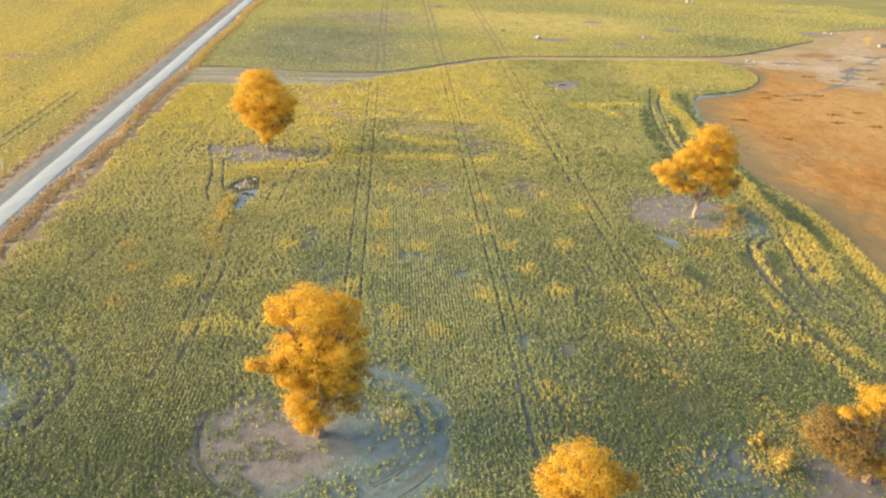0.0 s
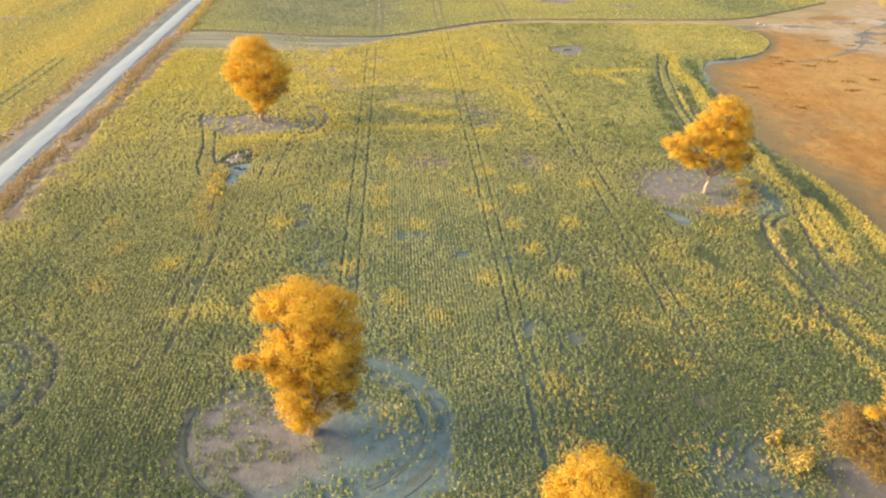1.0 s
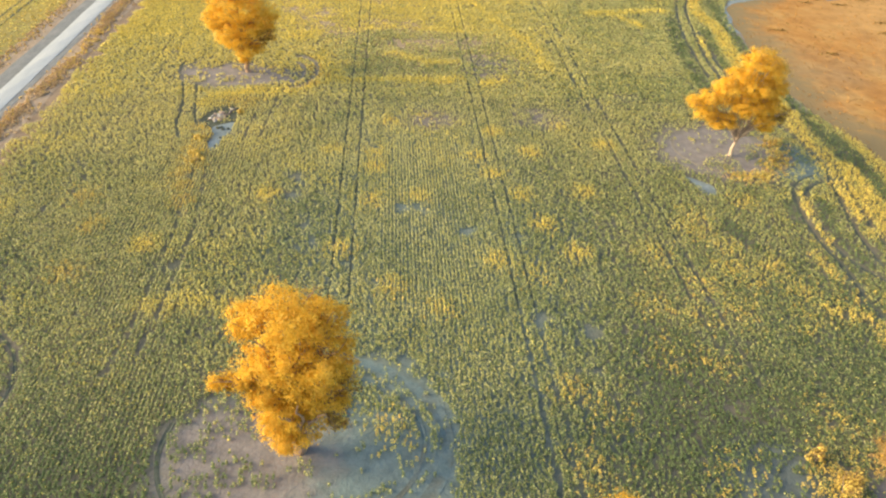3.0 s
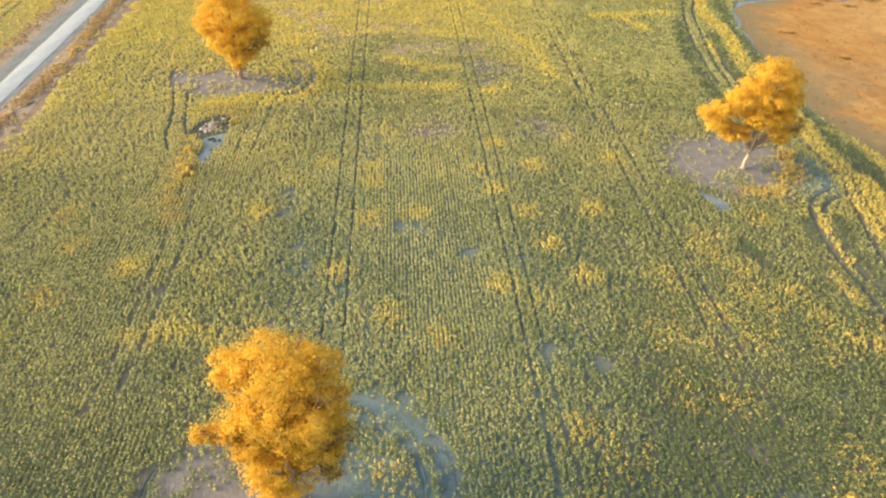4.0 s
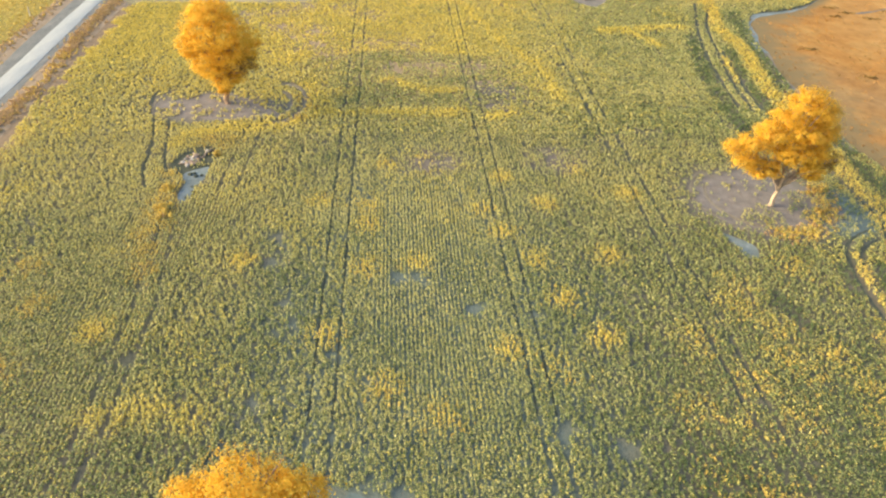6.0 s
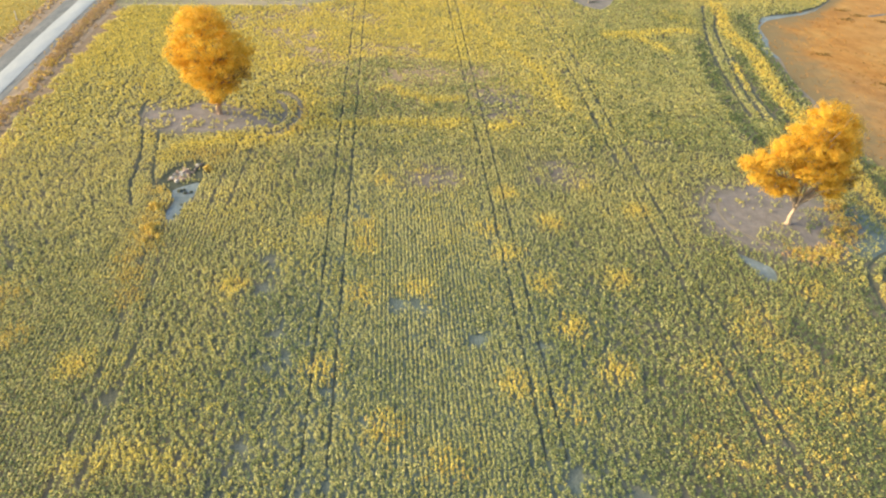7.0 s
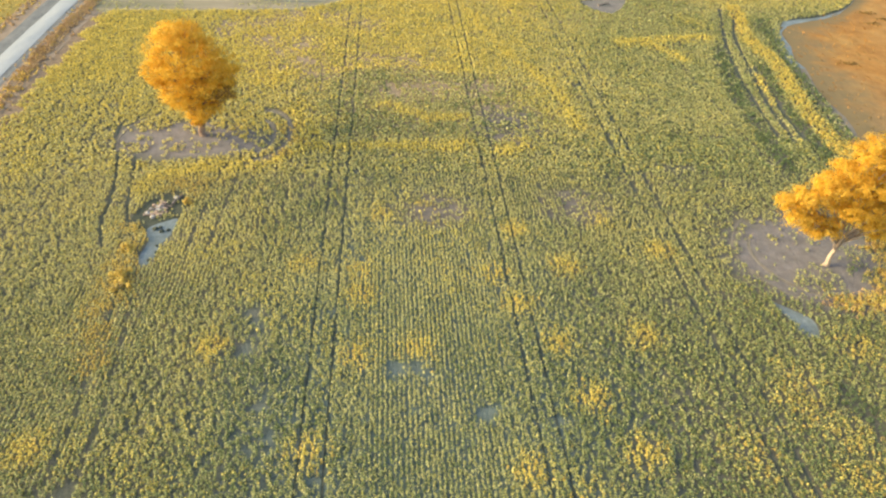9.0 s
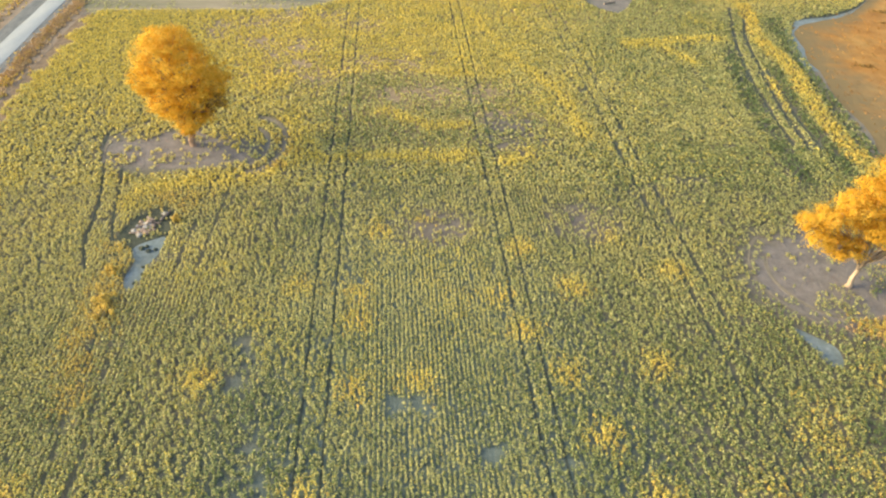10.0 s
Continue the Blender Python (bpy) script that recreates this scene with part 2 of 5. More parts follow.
# ---- plan arithmetic ----
def spline(points, closed=True, steps=8):
    p = np.array(points, float)
    n = len(p)
    out = []
    for i in range(n if closed else n - 1):
        a, b, c, d = (p[(i + k) % n] if closed else p[min(max(i + k, 0), n - 1)] for k in (-1, 0, 1, 2))
        for s in np.arange(steps) / steps:
            out.append(0.5 * (2 * b + (c - a) * s + (2 * a - 5 * b + 4 * c - d) * s * s + (3 * b - a - 3 * c + d) * s ** 3))
    if not closed:
        out.append(p[-1])
    return np.array(out)


def inside(poly, x, y):
    hit = np.zeros(len(x), bool)
    for (x0, y0), (x1, y1) in zip(poly, np.roll(poly, -1, 0)):
        if y0 != y1:
            hit ^= ((y0 > y) != (y1 > y)) & (x < (x1 - x0) * (y - y0) / (y1 - y0) + x0)
    return hit


def distance(line, x, y):
    best = np.full(len(x), 1e9)
    for (x0, y0), (x1, y1) in zip(line[:-1], line[1:]):
        dx, dy = x1 - x0, y1 - y0
        s = np.clip(((x - x0) * dx + (y - y0) * dy) / (dx * dx + dy * dy + 1e-9), 0, 1)
        best = np.minimum(best, np.hypot(x - x0 - s * dx, y - y0 - s * dy))
    return best


LATTICE = rng.random((256, 256))


def patchy(x, y, size, shift=0):
    """Smooth noise from 0 to 1, with patches of that size in metres."""
    u, v = x / size + 31.7 * shift, y / size + 17.3 * shift
    i, j = np.floor(u).astype(int), np.floor(v).astype(int)
    f, g = u - i, v - j
    f, g = f * f * (3 - 2 * f), g * g * (3 - 2 * g)
    at = lambda a, b: LATTICE[a % 256, b % 256]
    return (at(i, j) * (1 - f) + at(i + 1, j) * f) * (1 - g) + (at(i, j + 1) * (1 - f) + at(i + 1, j + 1) * f) * g


def spots(x, y, places, radius):
    v = np.zeros(len(x))
    for px, py in places:
        v = np.maximum(v, np.exp(-(((x - px) / radius) ** 2 + ((y - py) / (radius * 1.1)) ** 2)))
    return v


# ---- mesh helpers ----
def mesh_object(name, verts, faces_of, sizes, materials, index=None, smooth=False):
    """An object from arrays: vertices, flat corner list, corners a face."""
    me = bpy.data.meshes.new(name)
    n = len(sizes)
    me.vertices.add(len(verts))
    me.vertices.foreach_set("co", np.asarray(verts, np.float32).ravel())
    me.loops.add(len(faces_of))
    me.loops.foreach_set("vertex_index", np.asarray(faces_of, np.int32))
    me.polygons.add(n)
    starts = np.concatenate(([0], np.cumsum(sizes)[:-1])).astype(np.int32)
    me.polygons.foreach_set("loop_start", starts)
    for m in materials:
        me.materials.append(m)
    if index is not None:
        me.polygons.foreach_set("material_index", np.asarray(index, np.int32))
    me.polygons.foreach_set("use_smooth", np.full(n, smooth))
    me.update(calc_edges=True)
    me.validate()
    return new(name, me)


def leaf_mesh(name, centre, normal, size, materials, index=None, slim=0.6, corners=4):
    """Many small leaves in one mesh, four-cornered and slightly folded, or three-cornered."""
    n = len(centre)
    normal = normal / np.linalg.norm(normal, axis=1, keepdims=True)
    r = rng.normal(size=(n, 3))
    a = np.cross(normal, r)
    a /= np.linalg.norm(a, axis=1, keepdims=True) + 1e-9
    b = np.cross(normal, a)
    size = np.broadcast_to(np.asarray(size, float), (n,))[:, None]
    fold = normal * size * 0.25
    if corners == 3:
        v = np.stack([centre - a * size, centre + a * size * 0.8 - b * size * slim * 0.7, centre + a * size * 0.6 + b * size * slim], 1).reshape(-1, 3)
    else:
        v = np.stack([centre - a * size, centre - b * size * slim + fold, centre + a * size, centre + b * size * slim + fold], 1).reshape(-1, 3)
    return mesh_object(name, v, np.arange(corners * n), np.full(n, corners), materials, index)


def part(name, bm, mat, parent=None, label=""):
    me = bpy.data.meshes.new(name)
    bm.to_mesh(me)
    bm.free()
    me.materials.append(mat)
    ob = new(name, me)
    ob.parent = parent
    return tagged(ob, label)


def sheet(name, poly, z, mat, label, category):
    """A thin slab of ground with that outline, its rim let into the ground below."""
    bm = bmesh.new()
    top = [bm.verts.new((x, y, z)) for x, y in poly]
    low = [bm.verts.new((x, y, -0.05)) for x, y in poly]
    face = bm.faces.new(top)
    for i in range(len(top)):
        bm.faces.new((top[i], low[i], low[i - 1], top[i - 1]))
    bm.normal_update()
    if face.normal.z < 0:
        bmesh.ops.reverse_faces(bm, faces=bm.faces[:])
    bmesh.ops.triangulate(bm, faces=[face])
    return tagged(part(name, bm, mat), label, category, kind="structure")


def strip(name, left, right, mat, label, category, crown=0.0, z=0.03, lanes=6):
    """A band between two lines along the road, with a raised middle."""
    bm = bmesh.new()
    rows = []
    for (xl, yl), (xr, yr) in zip(left, right):
        row = [bm.verts.new((xl, yl, -0.05))]
        for k in range(lanes + 1):
            s = k / lanes
            row.append(bm.verts.new((xl + (xr - xl) * s, yl + (yr - yl) * s, z + crown * (1 - (2 * s - 1) ** 2) + 0.015 * math.sin(yl * 0.9 + 7 * s))))
        row.append(bm.verts.new((xr, yr, -0.05)))
        rows.append(row)
    for a, b in zip(rows[:-1], rows[1:]):
        for k in range(len(a) - 1):
            bm.faces.new((a[k], a[k + 1], b[k + 1], b[k]))
    return tagged(part(name, bm, mat), label, category, kind="structure")


# ---- the plan: outlines in metres, x east, y north ----
def road_x(y):
    return -52.4 - 0.0125 * (y - 91)


FIELD = np.concatenate([
    np.array([(-45.6, -60.0), (-46.8, 100.0), (-47.3, 160.0)]),
    spline([(-46.5, 165.0), (-25.0, 166.0), (-12.0, 168.0), (0.6, 178.5), (15.4, 188.5), (32.0, 198.0), (65.0, 201.5), (86.0, 203.0), (94.5, 197.0),
            (95.5, 186.0), (89.0, 174.5), (80.0, 167.5), (71.5, 164.0), (66.5, 154.4), (62.8, 134.0), (60.8, 117.8), (61.3, 107.1), (62.8, 98.0),
            (62.7, 86.2), (61.6, 75.1), (62.5, 60.0), (65.0, 45.0)], closed=False, steps=6),
    np.array([(66.0, 30.0), (67.0, -60.0)])])
FARTRACK = spline([(-46.5, 164.0), (-25.0, 165.0), (-12.0, 167.0), (1.0, 177.5), (15.4, 187.5), (32.0, 197.0), (65.0, 200.5), (92.0, 202.0), (107.0, 206.5),
                   (140.0, 228.0), (158.0, 252.0), (151.0, 257.0), (138.0, 238.5), (106.7, 215.0), (90.5, 208.5), (64.6, 205.4), (31.7, 201.5), (15.4, 192.0),
                   (0.6, 181.5), (-12.0, 179.0), (-27.0, 180.0), (-40.6, 182.0), (-47.5, 180.5)], steps=6)
WHEELS = ((-5.4, 57.5, 172.0), (-3.7, 57.5, 172.0), (12.0, 36.0, 186.0), (13.6, 32.0, 186.0), (28.4, 54.0, 197.0), (30.3, 54.0, 197.0))  # place, south end, north end
BARE = {  # centre and half axes of the bare patches
    "near": (-7.8, 47.2, 7.2, 5.2), "north": (-23.0, 119.6, 7.8, 4.0), "east": (43.2, 95.3, 8.0, 7.2), "south_east": (37.0, 41.2, 3.4, 2.8),
    "west": (-36.4, 52.6, 2.6, 2.6), "south": (27.4, 41.5, 2.6, 3.8), "near_east": (0.6, 45.2, 4.2, 4.6)}
HOLLOW = spline([(-24.7, 102.2), (-24.4, 105.0), (-22.8, 107.2), (-20.9, 108.0), (-20.0, 105.6), (-20.3, 103.0), (-22.4, 100.9)])
SALTPAN = spline([(-22.8, 101.2), (-21.2, 102.6), (-20.2, 102.8), (-20.3, 100.2), (-20.9, 98.4), (-21.0, 96.4), (-21.8, 95.0), (-22.4, 96.6), (-22.2, 99.0)])
EASTPAN = spline([(35.9, 88.8), (37.2, 87.8), (38.6, 86.2), (38.1, 84.2), (37.0, 84.5), (36.5, 86.6)])
EASTFIELD = np.concatenate([spline([(96.0, 124.0), (103.0, 136.0), (108.5, 146.0), (113.0, 155.0), (117.5, 164.0), (123.0, 174.0), (131.0, 183.0), (142.0, 190.0)], closed=False), np.array([(190, 200), (190, 120)])])
NORTHPAN = spline([(36.2, 172.4), (40.0, 174.6), (45.2, 176.0), (44.0, 171.0), (40.3, 166.6)])
CURVES = [spline(c, closed=False) for c in (
    [(-31.3, 124.9), (-31.5, 121.8), (-29.2, 113.4), (-27.9, 106.0), (-27.6, 102.2), (-26.2, 98.1)],
    [(-28.0, 116.1), (-27.0, 111.7), (-26.2, 106.8), (-25.0, 102.3), (-23.2, 98.1)],
    [(-23.9, 94.2), (-22.7, 90.1), (-22.6, 86.2), (-22.2, 86.0)],
    [(52.8, 89.2), (50.8, 88.2), (48.4, 86.1), (47.4, 83.6), (46.3, 79.4), (45.9, 74.5), (46.0, 69.1), (45.5, 63.8), (46.4, 58.0)],
    [(52.5, 87.3), (49.7, 85.3), (48.6, 83.3), (48.2, 81.3), (47.4, 76.9), (47.0, 73.4), (47.8, 70.1), (50.1, 66.1), (53.0, 62.0)],
    [(54.2, 106.0), (54.5, 100.1), (55.0, 92.3), (53.5, 86.9), (52.1, 81.3), (50.8, 75.7), (50.3, 70.1)],
    [(55.6, 100.0), (56.3, 93.2), (54.6, 85.5), (53.5, 79.4), (52.8, 74.5), (53.1, 69.0)],
    [(64.4, 170.0), (60.7, 160.7), (58.6, 154.5), (56.5, 144.9), (55.3, 139.4), (53.9, 132.2), (53.1, 126.8), (52.3, 119.2)],
    [(61.7, 170.0), (57.1, 155.9), (55.0, 147.5), (53.4, 140.4), (52.2, 133.0), (51.5, 127.8), (50.8, 121.0)],
    [(57.0, 143.0), (55.7, 134.2), (54.4, 126.9), (54.1, 119.6)],
    [(-17.5, 112.0), (-17.9, 104.0), (-18.3, 97.0)], [(-15.6, 112.5), (-16.0, 104.0), (-16.4, 97.0)],
    )]
FAINT = [spline(c, closed=False) for c in ([(-23.1, 89.5), (-22.0, 80.0), (-21.8, 66.0), (-22.4, 56.0)], [(-21.4, 90.5), (-20.2, 80.0), (-20.0, 66.0), (-20.6, 56.0)], [(46.2, 156.0), (45.7, 139.2), (46.0, 124.7), (47.1, 112.2)], [(-35.9, 140.0), (-36.2, 80.0)], [(-34.1, 140.0), (-34.4, 80.0)], [(-41.0, 150.0), (-41.2, 90.0)])]
EAST_GOLD = [(spline(c, closed=False), w) for c, w in (
    ([(64.5, 171.0), (63.1, 164.0), (60.8, 154.0), (61.3, 147.7), (60.5, 140.1), (59.3, 134.3), (58.3, 129.0), (57.8, 125.0), (57.5, 118.0), (57.5, 110.0), (56.8, 104.0), (55.6, 99.6), (55.8, 95.3),
      (55.2, 89.9), (54.0, 84.0), (53.1, 79.0)], 1.45), ([(57.0, 91.0), (57.2, 86.9), (55.6, 80.7), (54.2, 75.9), (52.6, 75.5)], 1.3), ([(63.4, 102.0), (63.0, 92.4), (61.6, 84.0), (60.4, 77.0), (60.0, 68.0), (61.0, 60.0)], 1.5),
    ([(48.5, 84.0), (47.3, 80.0), (46.8, 76.3), (46.6, 73.6)], 0.7), ([(43.9, 71.8), (44.4, 69.6), (44.9, 67.6)], 0.8), ([(41.1, 63.0), (43.6, 61.5), (44.4, 58.9), (44.8, 57.2), (45.6, 52.0)], 0.9),
    ([(47.5, 64.7), (47.7, 62.0), (48.6, 57.0)], 0.9), ([(56.2, 140.0), (54.4, 130.0)], 0.6))]
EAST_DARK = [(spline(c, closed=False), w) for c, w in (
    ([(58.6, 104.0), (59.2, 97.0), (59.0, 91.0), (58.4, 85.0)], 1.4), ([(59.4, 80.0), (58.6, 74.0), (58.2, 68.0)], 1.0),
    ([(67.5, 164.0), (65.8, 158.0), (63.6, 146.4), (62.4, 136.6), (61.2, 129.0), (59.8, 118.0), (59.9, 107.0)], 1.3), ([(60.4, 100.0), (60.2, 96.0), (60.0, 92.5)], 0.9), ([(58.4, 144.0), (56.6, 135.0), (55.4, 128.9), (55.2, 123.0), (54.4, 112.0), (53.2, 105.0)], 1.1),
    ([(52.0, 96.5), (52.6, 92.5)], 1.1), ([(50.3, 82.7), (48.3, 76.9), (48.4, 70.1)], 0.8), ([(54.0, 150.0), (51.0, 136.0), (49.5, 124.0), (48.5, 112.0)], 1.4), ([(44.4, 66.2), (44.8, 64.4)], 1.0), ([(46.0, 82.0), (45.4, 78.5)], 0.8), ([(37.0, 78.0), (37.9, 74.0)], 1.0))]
STREAKS = [spline(c, closed=False) for c in (
    [(-24.8, 108.8), (-23.5, 110.6), (-21.0, 112.4), (-18.4, 113.4), (-15.5, 113.4), (-12.7, 114.3), (-9.9, 116.4), (-8.6, 118.5)], [(-10.5, 127.8), (-9.8, 123.0), (-8.8, 118.5)],
    [(-6.9, 117.6), (-3.0, 117.9), (1.7, 118.4), (7.0, 118.0), (10.4, 118.5)], [(0.3, 129.4), (4.6, 127.0), (7.4, 125.4), (11.1, 126.2)], [(-15.1, 136.2), (-11.5, 139.1), (-7.7, 140.2), (-3.0, 141.9), (1.5, 142.4), (8.4, 141.5), (12.4, 140.6)],
    [(14.7, 167.3), (18.2, 151.7), (20.4, 144.9), (22.9, 139.8), (24.9, 131.4), (25.3, 122.4)], [(14.8, 116.7), (17.8, 118.8)],
    [(39.0, 152.5), (45.5, 153.5), (53.5, 155.5)], [(44.0, 150.0), (46.5, 146.0)], [(-20.5, 64.3), (-18.0, 64.9), (-13.5, 64.6)])]
RINGS = ((-5.8, 48.8, 10.3, 9.0, -80, 110), (-5.8, 48.8, 8.6, 7.4, -60, 95), (-5.8, 48.8, 10.3, 9.0, 165, 235), (44.4, 95.8, 9.0, 8.4, 130, 290), (44.4, 95.8, 7.3, 6.8, 150, 260),
         (-14.6, 121.2, 3.7, 6.4, -90, 95), (-15.2, 120.6, 2.4, 4.6, -70, 75), (-21.4, 120.4, 9.6, 8.0, 125, 205), (-36.2, 54.0, 5.2, 6.6, -70, 90), (-36.2, 54.0, 7.2, 8.4, -60, 75))  # centre, half axes, arc in degrees
YELLOW = [(0.4, 103.3), (-6.8, 95.0), (-1.5, 94.0), (-1.4, 90.5), (10.8, 93.3), (13.9, 100.5), (22.8, 101.9), (12.5, 89.0), (15.3, 84.1), (3.5, 83.5), (16.7, 77.9),
          (19.2, 72.3), (11.2, 71.3), (0.4, 67.1), (-4.8, 73.5), (4.9, 63.9), (27.7, 96.5), (18.0, 94.4), (22.7, 84.5), (-13.4, 84.2), (-24.0, 74.3),
          (14.5, 53.5), (1.0, 48.5), (-0.2, 50.5), (-1.5, 83.0), (4.6, 104.5)]
LARGE = [(32.5, 62.7), (28.0, 62.7), (28.0, 56.4), (38.2, 70.0), (40.0, 66.0), (30.5, 67.0), (24.6, 64.0), (38.5, 61.5), (34.1, 78.7), (33.0, 77.0), (35.1, 73.4), (34.4, 69.7), (35.5, 68.0), (27.3, 72.4), (41.1, 82.5), (24.2, 57.2), (17.2, 51.2), (14.5, 46.0), (24.6, 45.1), (33.8, 46.5), (34.6, 50.1), (14.3, 69.0), (42.7, 62.7), (44.5, 64.5)]
GOLD = [(-22.9, 99.0), (-23.6, 95.2), (-22.6, 90.6), (-22.9, 86.0), (-22.4, 83.0), (-30.2, 78.0), (-33.0, 83.5), (-11.2, 122.5), (-10.4, 119.5), (-11.5, 116.5), (-23.4, 92.5), (-23.8, 88.8), (-23.2, 97.5), (-24.2, 101.0), (-21.6, 109.6), (-19.0, 109.0), (-30.2, 69.8), (30.6, 43.5), (32.0, 45.0), (49.9, 97.2), (49.4, 95.4), (48.8, 93.8), (48.0, 92.0), (47.1, 90.6), (44.9, 88.6), (43.3, 88.5)]
SHRUBBY = [(51.2, 98.4), (50.4, 96.2), (49.5, 94.3), (48.6, 92.6), (47.7, 91.1), (45.5, 88.9), (43.4, 88.4)]
WEEDY = [(41.2, 92.2), (40.4, 91.2), (42.6, 90.6), (1.0, 51.6), (1.6, 49.4), (-0.2, 53.6), (0.2, 50.2)]
THIN = [(-9.7, 65.5), (-10.7, 84.0), (-10.5, 88.1), (-20.4, 70.6), (8.3, 76.7), (13.8, 62.2), (1.5, 57.1), (-0.8, 57.4), (1.4, 81.5), (3.4, 81.4), (13.5, 75.3), (-8.9, 77.6), (18.0, 60.5)]
FADED = [(-11.5, 143.8), (-14.8, 148.1), (-8.3, 139.7), (-14.9, 164.0), (-7.4, 164.0), (-19.9, 160.2), (-25.0, 158.0), (2.1, 134.1), (8.0, 135.0), (14.0, 135.2), (3.9, 144.1), (16.8, 126.5), (6.0, 104.2), (-3.0, 160.0), (21.0, 105.1), (14.6, 127.1), (5.7, 78.0), (22.3, 78.4), (-11.9, 150.5), (5.2, 135.1), (-2.0, 145.0), (-18.0, 152.0), (16.0, 122.0)]


def ellipse_ratio(key, x, y):
    cx, cy, a, b = BARE[key]
    return np.hypot((x - cx) / a, (y - cy) / b)


# ---- ground ----
def build_ground():
    bm = bmesh.new()
    xs = [-3000, -600, -200, -120] + [k * 4.0 - 60 for k in range(34)] + [120, 200, 600, 3000]
    ys = [-3000, -600, -100, 0, 20] + [k * 4.0 + 30 for k in range(46)] + [260, 340, 600, 3000]
    grid = [[bm.verts.new((x, y, 0.0)) for x in xs] for y in ys]
    for a, b in zip(grid[:-1], grid[1:]):
        for k in range(len(xs) - 1):
            bm.faces.new((a[k], a[k + 1], b[k + 1], b[k]))
    return tagged(part("ground", bm, M_SOIL), "bare grey soil under the crop, dry and dusty", "ground", kind="structure")


build_ground()
ys_road = np.arange(-40, 520, 4.0)


def line_at(offset, wobble=0.0, seed=0):
    return [(road_x(y) + offset + wobble * (patchy(np.array([y]), np.array([0.0]), 6.0, seed)[0] - 0.5), y) for y in ys_road]


strip("verge_west", line_at(-6.8, 1.2, 1), line_at(-3.6, 0.6, 2), M_VERGE, "dry orange grass verge beside the gravel road", "verge", z=0.02)
strip("shoulder_west", line_at(-3.7, 0.6, 2), line_at(-1.4, 0.3, 3), M_SHOULDER, "dark grey gravel road shoulder", "road shoulder", crown=0.02, z=0.05)
strip("road", line_at(-1.5, 0.25, 3), line_at(1.35, 0.25, 4), M_ROAD, "pale gravel country road, straight and dusty", "road", crown=0.08, z=0.08, lanes=10)
strip("shoulder_east", line_at(1.25, 0.25, 4), line_at(2.4, 0.4, 5), M_SHOULDER, "dark grey gravel road shoulder", "road shoulder", z=0.04)
strip("verge_east", line_at(2.3, 0.4, 5), line_at(6.0, 0.6, 6), M_VERGE, "dry orange and pale grass verge beside the road", "verge", z=0.02)
sheet("field_west", [(-320, 20), (-58.2, 20), (-60.2, 180), (-64, 480), (-320, 480)], 0.03, M_LEFT, "flowering yellow-green crop beyond the road", "field")
sheet("field_north", np.concatenate([np.array([(-50.6, 181.5)]), spline([(-40.6, 182.0), (-27.0, 180.0), (-12.0, 179.0), (0.6, 181.5), (15.4, 192.0), (31.7, 201.5), (64.6, 205.4), (90.5, 208.5),
      (106.7, 215.0), (139.0, 238.5), (150.0, 255.0), (165.0, 263.0), (200.0, 276.0)], closed=False), np.array([(330, 300), (330, 480), (-54, 480)])]), 0.03, M_FAR, "green and yellow crop field beyond the sandy track", "field")
sheet("pasture", np.concatenate([spline([(67.5, -60.0), (66.5, 20.0), (64.5, 45.0), (61.6, 60.0), (60.7, 75.1), (61.8, 86.2), (61.9, 98.0), (60.4, 107.1), (59.9, 117.8), (61.9, 134.0), (65.6, 154.4), (70.5, 163.2),
      (80.0, 166.6), (89.0, 173.5), (96.5, 186.0), (96.5, 198.0), (108.0, 204.0), (139.0, 236.0), (152.0, 254.0), (166.0, 262.0), (200.0, 275.0)], closed=False, steps=5), np.array([(330, 299), (330, -60)])]),
      0.012, M_PASTURE, "dry orange-brown grazed pasture", "pasture")
sheet("clay_flat", spline([(97.0, 204.5), (106.0, 200.0), (118.0, 199.0), (127.0, 196.0), (136.0, 203.0), (146.0, 211.0), (158.0, 222.0), (170.0, 238.0), (180.0, 256.0), (166.0, 259.5), (152.0, 250.0), (139.0, 233.0), (120.0, 216.0), (106.0, 207.5)]),
      0.015, M_PASTURE, "pale tan clay flat beside the sandy track", "bare ground")
edge = spline([(64.5, 40.0), (61.4, 60.0), (60.5, 75.1), (61.6, 86.2), (61.7, 98.0), (60.2, 107.1), (59.7, 117.8), (61.7, 134.0), (65.4, 154.4), (70.3, 163.4), (80.0, 166.8), (89.0, 173.8), (96.3, 186.0), (96.3, 197.0)], closed=False, steps=7)
wide = (4.0 + 6.0 * patchy(edge[:, 0], edge[:, 1], 5.0, 30)) * (1 - 0.65 * np.clip((edge[:, 0] - 70) / 14, 0, 1))
aim = np.gradient(edge, axis=0)
aim /= np.linalg.norm(aim, axis=1, keepdims=True)
fringe = strip("pasture_fringe", edge, edge + np.stack([aim[:, 1], -aim[:, 0]], 1) * (wide * 1.7)[:, None], M_FRINGE, "dusty olive fringe of trodden pasture beside the crop", "pasture", z=0.03, lanes=8)
fringe.data.attributes.new("trodden", "FLOAT", "POINT").data.foreach_set("value", np.tile(np.concatenate([[1.0], np.linspace(1, 0, 9), [0.0]]), len(edge)).astype(np.float32))
rim = edge + np.stack([aim[:, 1], -aim[:, 0]], 1) * (0.8 + 1.5 * patchy(edge[:, 0], edge[:, 1], 4.0, 34))[:, None] * np.clip((86 - edge[:, 0]) / 6, 0.05, 1)[:, None]
